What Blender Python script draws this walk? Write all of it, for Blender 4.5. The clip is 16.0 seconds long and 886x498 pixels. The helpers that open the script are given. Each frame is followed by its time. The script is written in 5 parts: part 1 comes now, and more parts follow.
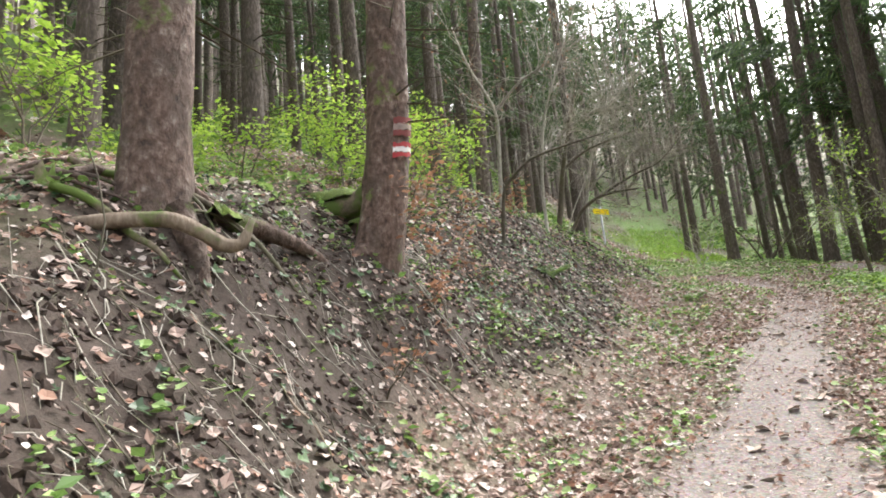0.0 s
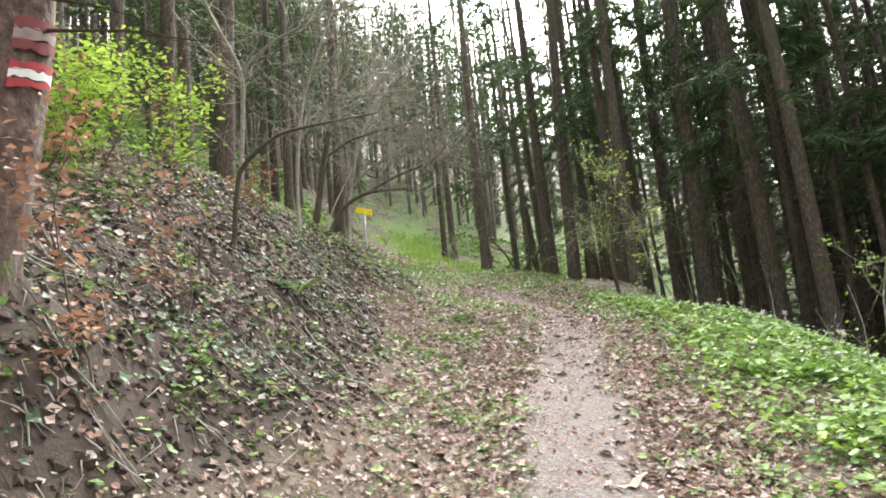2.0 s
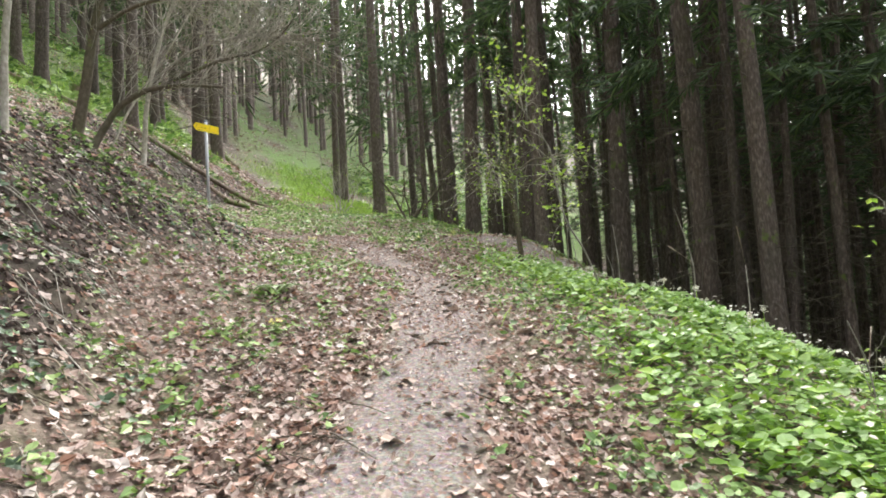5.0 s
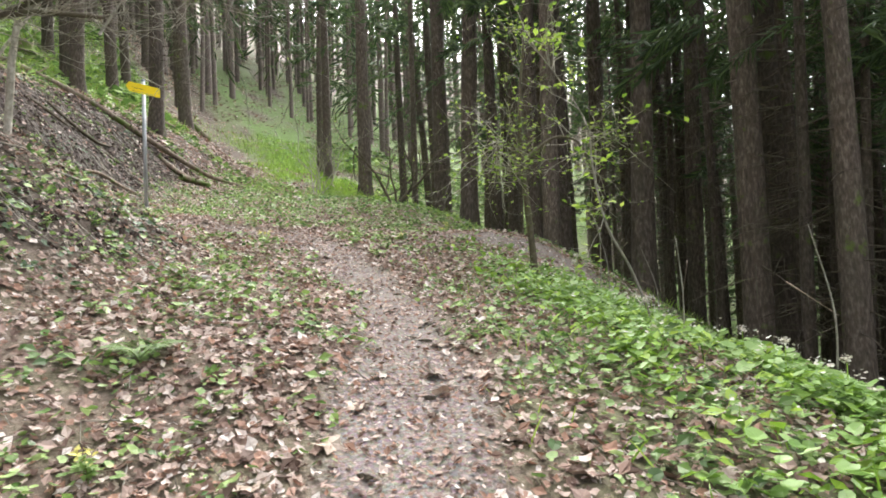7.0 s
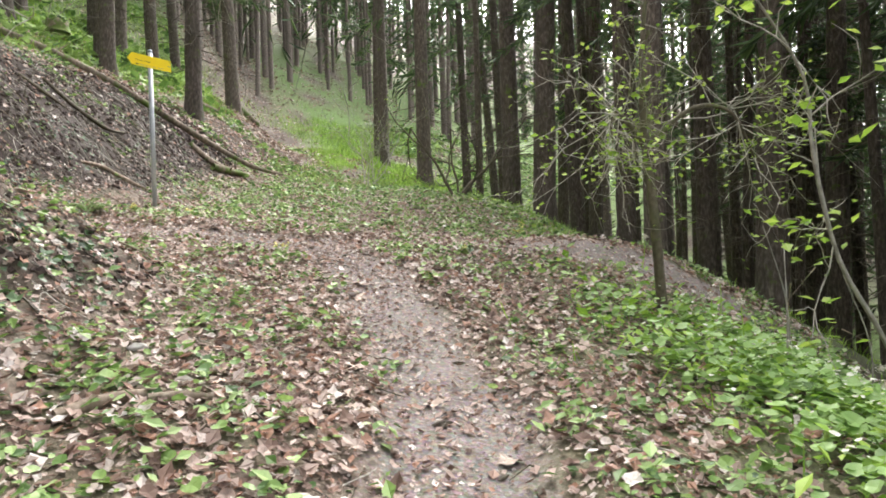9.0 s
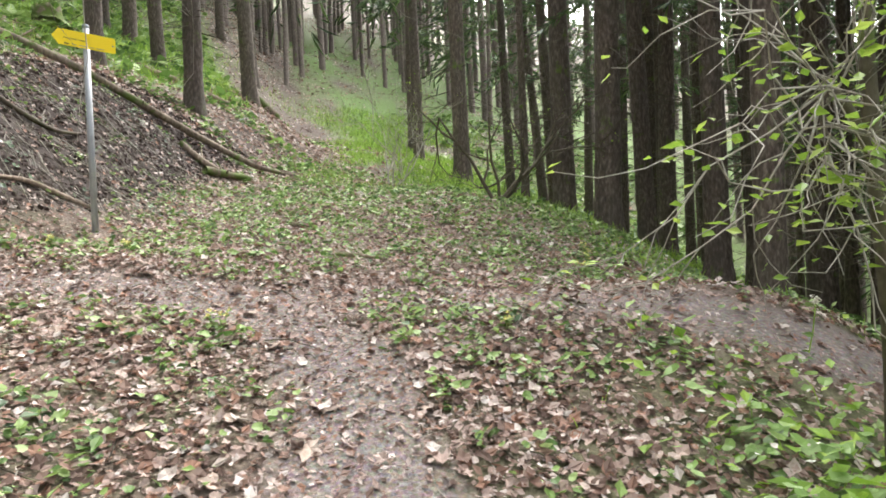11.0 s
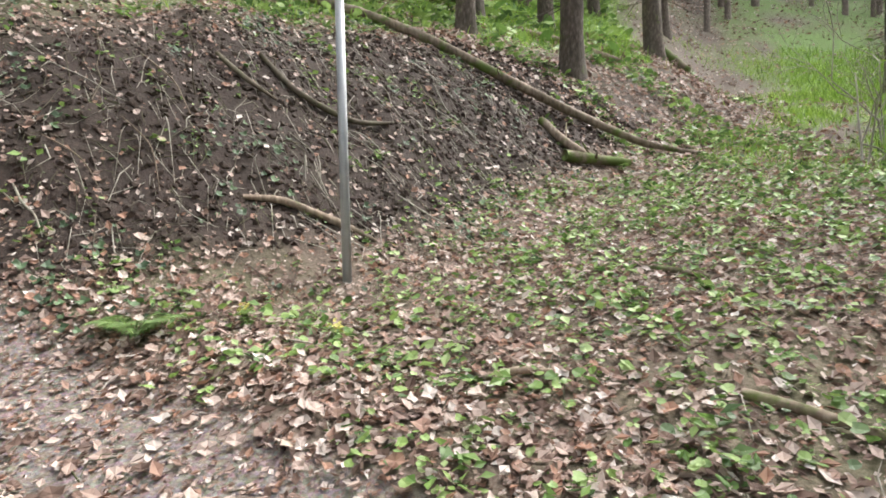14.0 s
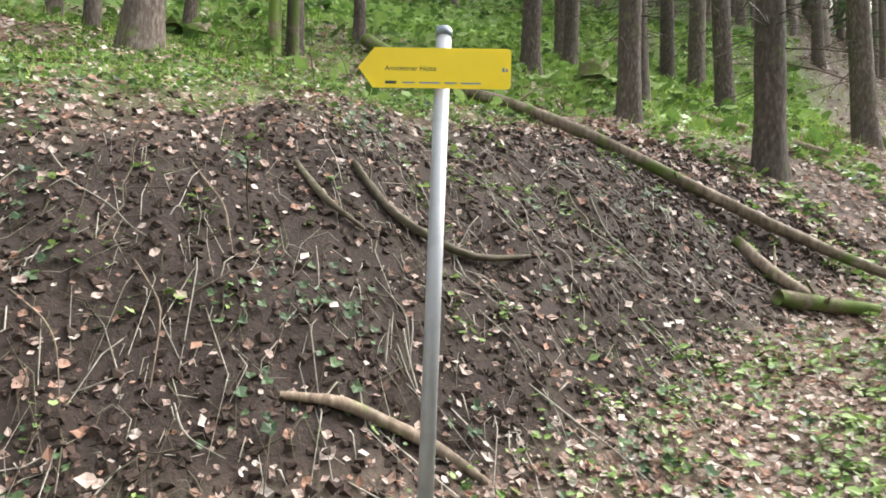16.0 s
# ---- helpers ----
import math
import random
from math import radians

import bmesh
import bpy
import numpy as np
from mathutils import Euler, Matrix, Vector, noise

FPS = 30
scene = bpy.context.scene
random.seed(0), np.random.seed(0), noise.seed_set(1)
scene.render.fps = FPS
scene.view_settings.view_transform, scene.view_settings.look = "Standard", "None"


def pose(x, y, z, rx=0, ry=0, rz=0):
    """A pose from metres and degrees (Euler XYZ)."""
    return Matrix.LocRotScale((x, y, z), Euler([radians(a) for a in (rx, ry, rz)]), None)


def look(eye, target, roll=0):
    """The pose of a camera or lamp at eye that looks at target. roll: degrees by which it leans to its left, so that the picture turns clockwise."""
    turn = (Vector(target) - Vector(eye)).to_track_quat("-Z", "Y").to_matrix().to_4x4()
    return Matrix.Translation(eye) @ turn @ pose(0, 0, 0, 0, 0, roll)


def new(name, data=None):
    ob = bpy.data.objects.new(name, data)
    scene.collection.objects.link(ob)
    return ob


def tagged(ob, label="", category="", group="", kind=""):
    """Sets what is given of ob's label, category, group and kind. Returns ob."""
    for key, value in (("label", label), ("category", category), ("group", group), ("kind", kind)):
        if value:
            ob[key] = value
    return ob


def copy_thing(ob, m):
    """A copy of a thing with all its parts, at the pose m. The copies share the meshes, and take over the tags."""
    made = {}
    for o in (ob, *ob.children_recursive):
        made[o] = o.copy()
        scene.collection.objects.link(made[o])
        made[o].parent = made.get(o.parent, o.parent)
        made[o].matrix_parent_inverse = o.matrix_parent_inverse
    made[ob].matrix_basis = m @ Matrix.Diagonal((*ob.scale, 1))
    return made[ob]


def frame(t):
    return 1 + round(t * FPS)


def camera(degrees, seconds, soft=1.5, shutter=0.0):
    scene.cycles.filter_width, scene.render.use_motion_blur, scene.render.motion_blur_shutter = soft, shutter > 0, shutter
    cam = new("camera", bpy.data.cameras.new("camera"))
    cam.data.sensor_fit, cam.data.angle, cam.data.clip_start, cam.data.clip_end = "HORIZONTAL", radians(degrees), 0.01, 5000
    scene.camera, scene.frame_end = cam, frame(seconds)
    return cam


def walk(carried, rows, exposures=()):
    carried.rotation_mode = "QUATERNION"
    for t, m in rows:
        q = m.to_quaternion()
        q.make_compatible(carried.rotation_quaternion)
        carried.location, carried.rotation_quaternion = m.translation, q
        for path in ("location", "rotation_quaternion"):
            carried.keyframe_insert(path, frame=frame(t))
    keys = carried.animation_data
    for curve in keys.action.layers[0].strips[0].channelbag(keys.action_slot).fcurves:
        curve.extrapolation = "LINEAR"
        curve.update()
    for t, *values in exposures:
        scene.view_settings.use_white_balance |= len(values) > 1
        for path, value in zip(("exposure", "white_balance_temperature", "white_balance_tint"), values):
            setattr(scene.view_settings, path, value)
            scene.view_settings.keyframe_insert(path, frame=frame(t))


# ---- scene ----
cam = camera(70.3, 16.0, soft=1.75)

PATH = [
    (0, (0.761, 0.93, 1.51), (0.693, 2.884, 1.929), -4.9),
    (0.5, (0.785, 1.404, 1.631), (1.007, 3.363, 1.969), -4.8),
    (1, (0.872, 1.908, 1.811), (1.318, 3.834, 2.113), -5.4),
    (1.5, (0.936, 2.383, 1.943), (1.534, 4.265, 2.255), -6.0),
    (2, (1.169, 2.829, 2.013), (1.837, 4.684, 2.351), -5.4),
    (2.5, (1.453, 3.284, 2.065), (2.132, 5.131, 2.421), -5.3),
    (3, (1.918, 3.701, 2.083), (2.603, 5.546, 2.438), -5.4),
    (3.5, (2.279, 4.122, 2.127), (3.004, 5.956, 2.456), -5.5),
    (4, (2.565, 4.568, 2.19), (3.394, 6.37, 2.449), -5.2),
    (4.2, (2.665, 4.759, 2.254), (3.536, 6.545, 2.482), -4.8),
    (6.3, (3.953, 6.902, 2.77), (4.899, 8.663, 2.835), -2.2),
    (6.5, (4.056, 7.089, 2.84), (5.003, 8.849, 2.903), -2.1),
    (7, (4.261, 7.602, 2.943), (5.21, 9.362, 3.003), -1.9),
    (7.5, (4.54, 8.103, 3.051), (5.47, 9.873, 3.104), -1.7),
    (8, (4.742, 8.652, 3.148), (5.616, 10.451, 3.177), -1.7),
    (8.5, (4.988, 9.163, 3.255), (5.799, 10.991, 3.263), -1.6),
    (9, (5.216, 9.681, 3.353), (5.984, 11.528, 3.366), -1.8),
    (11.5, (6.455, 12.322, 3.998), (6.993, 14.248, 3.953), -2.7),
    (12, (6.635, 12.823, 4.085), (7.012, 14.786, 4.023), -2.6),
    (12.5, (6.743, 13.471, 4.108), (6.917, 15.463, 4.042), -2.4),
    (13, (6.838, 14.216, 4.188), (6.747, 16.212, 4.116), -2.3),
    (13.5, (6.824, 14.824, 4.324), (6.378, 16.772, 4.252), -2.3),
    (14, (6.851, 15.34, 4.511), (6.223, 17.237, 4.419), -1.9),
    (14.5, (6.827, 15.829, 4.702), (6.14, 17.706, 4.625), -1.3),
    (15, (6.621, 16.301, 4.922), (5.844, 18.144, 4.897), -0.6),
    (15.5, (6.425, 16.789, 5.081), (5.497, 18.56, 5.123), 0.6),
    (16, (6.179, 17.128, 5.215), (5.149, 18.836, 5.361), 1.4),
]
EXPOSURE = [(0.0, 2.34, 6500, 10), (3.0, 2.5, 6500, 10), (4.5, 2.45, 6500, 10), (7.0, 2.48, 6500, 10), (9.0, 2.53, 6500, 10), (11.5, 2.48, 6500, 10), (13.0, 2.33, 6500, 10), (15.0, 2.24, 6500, 10), (16.0, 2.44, 6500, 10)]
walk(cam, [(t, look(eye, target, roll)) for t, eye, target, roll in PATH], EXPOSURE)

# ---- world and light: an overcast sky with a weak, wide sun behind the clouds ----
SUN_HIGH, SUN_ROUND = radians(48), radians(35)
world = bpy.data.worlds.new("overcast_sky")
scene.world = world
world.use_nodes = True
wn, wl = world.node_tree.nodes, world.node_tree.links
sky = wn.new("ShaderNodeTexSky")
sky.sky_type, sky.sun_disc = "NISHITA", False
sky.sun_elevation, sky.sun_rotation = SUN_HIGH, SUN_ROUND
sky.air_density, sky.dust_density, sky.ozone_density = 1.0, 6.0, 1.0
pale = wn.new("ShaderNodeHueSaturation")
pale.inputs["Saturation"].default_value = 0.22
wl.new(sky.outputs["Color"], pale.inputs["Color"])
wl.new(pale.outputs["Color"], wn["Background"].inputs["Color"])
wn["Background"].inputs["Strength"].default_value = 0.15

lamp = bpy.data.lights.new("sun", "SUN")
lamp.energy, lamp.angle, lamp.color = 1.2, radians(40), (1.0, 0.97, 0.92)
sun = new("sun", lamp)
aim = Vector((math.sin(SUN_ROUND) * math.cos(SUN_HIGH), math.cos(SUN_ROUND) * math.cos(SUN_HIGH), math.sin(SUN_HIGH)))
sun.matrix_world = look(aim * 60, (0, 0, 0))


# ---- materials ----
def blank(name):
    m = bpy.data.materials.new(name)
    m.use_nodes = True
    nt = m.node_tree
    return m, nt.nodes, nt.links, nt.nodes["Principled BSDF"]


def ramp_node(nodes, stops):
    r = nodes.new("ShaderNodeValToRGB")
    els = r.color_ramp.elements
    els[0].position, els[0].color = stops[0][0], (*stops[0][1], 1)
    els[1].position, els[1].color = stops[-1][0], (*stops[-1][1], 1)
    for p, c in stops[1:-1]:
        els.new(p).color = (*c, 1)
    return r


def noise_node(nodes, links, vec, scale, detail=6, rough=0.6):
    n = nodes.new("ShaderNodeTexNoise")
    n.inputs["Scale"].default_value, n.inputs["Detail"].default_value, n.inputs["Roughness"].default_value = scale, detail, rough
    links.new(vec, n.inputs["Vector"])
    return n


def mix_node(nodes, links, fac, a, b, kind="MIX"):
    m = nodes.new("ShaderNodeMix")
    m.data_type, m.blend_type = "RGBA", kind
    for sock, v in ((m.inputs[0], fac), (m.inputs[6], a), (m.inputs[7], b)):
        if isinstance(v, (int, float)):
            sock.default_value = v
        elif isinstance(v, tuple):
            sock.default_value = (*v, 1)
        else:
            links.new(v, sock)
    return m.outputs[2]


def bump_to(nodes, links, bsdf, height, strength, dist):
    b = nodes.new("ShaderNodeBump")
    b.inputs["Strength"].default_value, b.inputs["Distance"].default_value = strength, dist
    links.new(height, b.inputs["Height"])
    links.new(b.outputs["Normal"], bsdf.inputs["Normal"])


def rough_surface(name, stops, fine=20.0, coarse=2.0, stretch=(1, 1, 1), rough=0.85, bump=0.5, dist=0.01, stain=(0.05, 0.05, 0.04), stain_amount=0.4, moss=0.0):
    """Colour by a fine noise, darker stains by a coarse one, relief; moss: green growth in patches."""
    m, n, l, b = blank(name)
    tc, mp = n.new("ShaderNodeTexCoord"), n.new("ShaderNodeMapping")
    mp.inputs["Scale"].default_value = stretch
    info = n.new("ShaderNodeObjectInfo")
    l.new(tc.outputs["Object"], mp.inputs["Vector"])
    f, c = noise_node(n, l, mp.outputs["Vector"], fine), noise_node(n, l, mp.outputs["Vector"], coarse, 3)
    r = ramp_node(n, stops)
    l.new(f.outputs["Fac"], r.inputs["Fac"])
    dark = n.new("ShaderNodeMapRange")
    dark.inputs["From Min"].default_value, dark.inputs["From Max"].default_value = 0.42, 0.68
    dark.inputs["To Max"].default_value = stain_amount
    l.new(c.outputs["Fac"], dark.inputs["Value"])
    col = mix_node(n, l, dark.outputs["Result"], r.outputs["Color"], stain)
    if moss:
        g = noise_node(n, l, tc.outputs["Object"], 3.2, 5, 0.65)
        gr = n.new("ShaderNodeMapRange")
        gr.inputs["From Min"].default_value, gr.inputs["From Max"].default_value = 0.62 - 0.25 * moss, 0.74 - 0.25 * moss
        l.new(g.outputs["Fac"], gr.inputs["Value"])
        col = mix_node(n, l, gr.outputs["Result"], col, (0.10, 0.15, 0.025))
    hue = n.new("ShaderNodeHueSaturation")
    vr = n.new("ShaderNodeMapRange")
    vr.inputs["To Min"].default_value, vr.inputs["To Max"].default_value = 0.75, 1.25
    l.new(info.outputs["Random"], vr.inputs["Value"])
    l.new(vr.outputs["Result"], hue.inputs["Value"])
    l.new(col, hue.inputs["Color"])
    l.new(hue.outputs["Color"], b.inputs["Base Color"])
    b.inputs["Roughness"].default_value = rough
    bump_to(n, l, b, f.outputs["Fac"], bump, dist)
    return m


def leafy(name, stops, rough=0.5, thin=0.35, spots=0.25, spot=(0.1, 0.07, 0.04)):
    """Leaves: each island of the mesh draws its own colour; light passes through in part."""
    m, n, l, b = blank(name)
    geo, tc = n.new("ShaderNodeNewGeometry"), n.new("ShaderNodeTexCoord")
    r = ramp_node(n, stops)
    l.new(geo.outputs["Random Per Island"], r.inputs["Fac"])
    f = noise_node(n, l, tc.outputs["Object"], 60, 4)
    fr = n.new("ShaderNodeMapRange")
    fr.inputs["From Min"].default_value, fr.inputs["From Max"].default_value, fr.inputs["To Max"].default_value = 0.5, 0.75, spots
    l.new(f.outputs["Fac"], fr.inputs["Value"])
    col = mix_node(n, l, fr.outputs["Result"], r.outputs["Color"], spot)
    l.new(col, b.inputs["Base Color"])
    b.inputs["Roughness"].default_value = rough
    t, mx = n.new("ShaderNodeBsdfTranslucent"), n.new("ShaderNodeMixShader")
    l.new(col, t.inputs["Color"])
    mx.inputs["Fac"].default_value = thin
    l.new(b.outputs["BSDF"], mx.inputs[1])
    l.new(t.outputs["BSDF"], mx.inputs[2])
    l.new(mx.outputs["Shader"], n["Material Output"].inputs["Surface"])
    bump_to(n, l, b, f.outputs["Fac"], 0.2, 0.004)
    return m


def plain(name, colour, rough, metal=0.0, fine=40.0, vary=0.12, bump=0.05):
    m, n, l, b = blank(name)
    tc = n.new("ShaderNodeTexCoord")
    f = noise_node(n, l, tc.outputs["Object"], fine, 5)
    g = noise_node(n, l, tc.outputs["Object"], fine * 0.12, 3)
    dull = tuple(c * (1 - 2.2 * vary) for c in colour)
    col = mix_node(n, l, f.outputs["Fac"], colour, tuple(c * (1 - vary) for c in colour))
    gr = n.new("ShaderNodeMapRange")
    gr.inputs["From Min"].default_value, gr.inputs["From Max"].default_value = 0.5, 0.75
    l.new(g.outputs["Fac"], gr.inputs["Value"])
    col = mix_node(n, l, gr.outputs["Result"], col, dull)
    l.new(col, b.inputs["Base Color"])
    b.inputs["Roughness"].default_value, b.inputs["Metallic"].default_value = rough, metal
    bump_to(n, l, b, f.outputs["Fac"], bump, 0.002)
    return m


def ground_surface():
    """Forest soil; the attributes path, grass and earth say where trodden gravel, turf and bare bank show."""
    m, n, l, b = blank("forest_floor")
    geo = n.new("ShaderNodeNewGeometry")
    pos = geo.outputs["Position"]
    f, c, v = noise_node(n, l, pos, 38, 8, 0.7), noise_node(n, l, pos, 2.3, 5), n.new("ShaderNodeTexVoronoi")
    v.inputs["Scale"].default_value = 55
    l.new(pos, v.inputs["Vector"])
    litter = ramp_node(n, [(0.3, (0.045, 0.032, 0.024)), (0.47, (0.15, 0.108, 0.082)), (0.6, (0.29, 0.225, 0.18)), (0.75, (0.42, 0.35, 0.3))])
    l.new(f.outputs["Fac"], litter.inputs["Fac"])
    gravel = ramp_node(n, [(0.28, (0.092, 0.074, 0.064)), (0.5, (0.2, 0.168, 0.15)), (0.72, (0.37, 0.328, 0.3))])
    l.new(f.outputs["Fac"], gravel.inputs["Fac"])
    stones = mix_node(n, l, 0.22, gravel.outputs["Color"], v.outputs["Color"], "SOFT_LIGHT")
    turf = ramp_node(n, [(0.3, (0.035, 0.06, 0.012)), (0.55, (0.10, 0.18, 0.03)), (0.75, (0.19, 0.27, 0.06))])
    l.new(f.outputs["Fac"], turf.inputs["Fac"])
    soil = ramp_node(n, [(0.3, (0.013, 0.0085, 0.0065)), (0.52, (0.038, 0.025, 0.0195)), (0.75, (0.092, 0.064, 0.051))])
    l.new(f.outputs["Fac"], soil.inputs["Fac"])
    damp = n.new("ShaderNodeMapRange")
    damp.inputs["From Min"].default_value, damp.inputs["From Max"].default_value, damp.inputs["To Max"].default_value = 0.45, 0.7, 0.5
    l.new(c.outputs["Fac"], damp.inputs["Value"])
    col = mix_node(n, l, damp.outputs["Result"], litter.outputs["Color"], (0.05, 0.042, 0.022))
    wide = noise_node(n, l, pos, 0.9, 6, 0.7)
    wr = ramp_node(n, [(0.38, (0.07, 0.052, 0.036)), (0.5, (0.17, 0.135, 0.1)), (0.62, (0.11, 0.13, 0.05))])
    l.new(wide.outputs["Fac"], wr.inputs["Fac"])
    col = mix_node(n, l, 0.45, col, wr.outputs["Color"])
    for name, over in (("earth", soil.outputs["Color"]), ("grass", turf.outputs["Color"]), ("path", stones)):
        a = n.new("ShaderNodeAttribute")
        a.attribute_name = name
        edge = n.new("ShaderNodeMath")
        edge.operation = "MULTIPLY_ADD"
        edge.inputs[1].default_value, edge.inputs[2].default_value = 0.9, -0.45
        l.new(f.outputs["Fac"], edge.inputs[0])
        add = n.new("ShaderNodeMath")
        add.operation, add.use_clamp = "ADD", True
        l.new(a.outputs["Fac"], add.inputs[0])
        l.new(edge.outputs["Value"], add.inputs[1])
        lim = n.new("ShaderNodeMath")
        lim.operation = "MULTIPLY"
        step = n.new("ShaderNodeMapRange")
        step.inputs["From Min"].default_value, step.inputs["From Max"].default_value = 0.05, 0.25
        l.new(a.outputs["Fac"], step.inputs["Value"])
        l.new(add.outputs["Value"], lim.inputs[0])
        l.new(step.outputs["Result"], lim.inputs[1])
        col = mix_node(n, l, lim.outputs["Value"], col, over)
    l.new(col, b.inputs["Base Color"])
    b.inputs["Roughness"].default_value = 0.92
    bump_to(n, l, b, f.outputs["Fac"], 0.8, 0.02)
    return m


FLOOR = ground_surface()
BARK = rough_surface("spruce_bark", [(0.25, (0.032, 0.024, 0.019)), (0.5, (0.095, 0.073, 0.058)), (0.7, (0.2, 0.165, 0.138))], 26, 3.0, (1, 1, 0.35), 0.9, 0.9, 0.02, (0.06, 0.055, 0.04), 0.5, 0.12)
BARK_NEAR = rough_surface("scaly_bark", [(0.3, (0.035, 0.021, 0.016)), (0.48, (0.105, 0.066, 0.05)), (0.6, (0.165, 0.115, 0.092)), (0.72, (0.31, 0.255, 0.22))], 17, 4, (1, 1, 0.7), 0.88, 1.0, 0.04, (0.06, 0.045, 0.035), 0.75, 0.15)
TWIG = rough_surface("grey_twig_bark", [(0.3, (0.18, 0.16, 0.13)), (0.6, (0.37, 0.345, 0.295)), (0.75, (0.48, 0.46, 0.4))], 30, 4, (1, 1, 0.6), 0.8, 0.4, 0.004, (0.1, 0.1, 0.05), 0.5, 0.05)
TWIG_DARK = rough_surface("dark_twig_bark", [(0.3, (0.05, 0.04, 0.028)), (0.65, (0.13, 0.105, 0.075))], 30, 4, (1, 1, 0.6), 0.85, 0.4, 0.004, (0.07, 0.08, 0.03), 0.5, 0.1)
DEADWOOD = rough_surface("dead_wood", [(0.25, (0.09, 0.065, 0.045)), (0.5, (0.24, 0.18, 0.13)), (0.75, (0.42, 0.35, 0.27))], 22, 3, (1, 1, 0.3), 0.85, 0.7, 0.01, (0.06, 0.05, 0.035), 0.5, 0.4)
MOSSY = rough_surface("mossy_wood", [(0.25, (0.07, 0.055, 0.035)), (0.5, (0.17, 0.13, 0.09)), (0.75, (0.28, 0.23, 0.17))], 22, 3, (1, 1, 1), 0.9, 0.8, 0.012, (0.06, 0.05, 0.035), 0.4, 0.9)
MOSS = rough_surface("moss", [(0.25, (0.035, 0.055, 0.01)), (0.55, (0.11, 0.16, 0.025)), (0.78, (0.2, 0.26, 0.05))], 70, 6, (1, 1, 1), 1.0, 1.0, 0.015, (0.04, 0.04, 0.015), 0.5)
NEEDLES = leafy("spruce_needles", [(0.0, (0.03, 0.055, 0.022)), (0.6, (0.06, 0.11, 0.036)), (1.0, (0.12, 0.19, 0.05))], 0.55, 0.2, 0.3, (0.05, 0.05, 0.03))
DEADLEAF = leafy("dead_leaves", [(0.0, (0.10, 0.062, 0.046)), (0.25, (0.21, 0.135, 0.105)), (0.4, (0.36, 0.2, 0.135)), (0.5, (0.34, 0.24, 0.2)), (0.7, (0.44, 0.335, 0.285)), (0.86, (0.54, 0.44, 0.385)), (1.0, (0.7, 0.64, 0.59))], 0.8, 0.12, 0.45, (0.16, 0.10, 0.07))
COPPER = leafy("copper_leaves", [(0.0, (0.22, 0.105, 0.06)), (1.0, (0.42, 0.235, 0.15))], 0.6, 0.3)
HERB = leafy("herb_leaves", [(0.0, (0.05, 0.10, 0.03)), (0.35, (0.14, 0.25, 0.06)), (0.75, (0.27, 0.40, 0.11)), (1.0, (0.38, 0.5, 0.22))], 0.5, 0.3, 0.25, (0.05, 0.08, 0.02))
IVY = leafy("ivy_leaves", [(0.0, (0.02, 0.045, 0.018)), (0.6, (0.05, 0.10, 0.035)), (1.0, (0.12, 0.19, 0.08))], 0.5, 0.12, 0.25, (0.03, 0.05, 0.02))
BUTTERBUR = leafy("butterbur_leaves", [(0.0, (0.17, 0.3, 0.07)), (0.5, (0.27, 0.43, 0.12)), (1.0, (0.4, 0.54, 0.25))], 0.45, 0.35, 0.2, (0.10, 0.18, 0.04))
FRESH = leafy("fresh_leaves", [(0.0, (0.18, 0.31, 0.04)), (0.6, (0.29, 0.44, 0.06)), (1.0, (0.42, 0.54, 0.11))], 0.5, 0.45, 0.15, (0.2, 0.3, 0.04))
GRASS = leafy("grass_blades", [(0.0, (0.06, 0.12, 0.02)), (0.5, (0.24, 0.42, 0.045)), (1.0, (0.4, 0.56, 0.1))], 0.5, 0.35, 0.2, (0.16, 0.17, 0.05))
FLOWER = leafy("flower_heads", [(0.0, (0.55, 0.5, 0.42)), (1.0, (0.78, 0.76, 0.68))], 0.7, 0.25)
PETAL = leafy("yellow_petals", [(0.0, (0.62, 0.55, 0.1)), (1.0, (0.75, 0.7, 0.28))], 0.6, 0.3)
FERN = leafy("fern_leaflets", [(0.0, (0.12, 0.2, 0.06)), (1.0, (0.22, 0.33, 0.11))], 0.5, 0.25)
YELLOW = plain("yellow_enamel", (0.93, 0.7, 0.0), 0.5, 0, 30, 0.05, 0.02)
STEEL = plain("galvanised_steel", (0.4, 0.42, 0.44), 0.5, 0.25, 50, 0.14, 0.06)
CAP = plain("grey_plastic", (0.2, 0.25, 0.29), 0.5, 0, 40, 0.1, 0.02)
BLACK = plain("black_print", (0.03, 0.03, 0.02), 0.5, 0, 40, 0.1, 0.0)
RED = plain("red_paint", (0.42, 0.03, 0.035), 0.6, 0, 60, 0.2, 0.3)
RED_OLD = plain("faded_red_paint", (0.2, 0.045, 0.04), 0.75, 0, 60, 0.25, 0.4)
WHITE = plain("white_paint", (0.78, 0.76, 0.74), 0.6, 0, 60, 0.12, 0.3)
WHITE_OLD = plain("weathered_white_paint", (0.33, 0.25, 0.22), 0.75, 0, 50, 0.25, 0.4)
CLODS = rough_surface("soil_clods", [(0.3, (0.018, 0.0105, 0.008)), (0.55, (0.06, 0.036, 0.027)), (0.78, (0.13, 0.09, 0.07))], 30, 2, (1, 1, 1), 0.95, 0.8, 0.01, (0.03, 0.03, 0.014), 0.4)
STONE = rough_surface("limestone", [(0.3, (0.32, 0.3, 0.27)), (0.7, (0.55, 0.53, 0.49))], 18, 3, (1, 1, 1), 0.85, 0.5, 0.01)


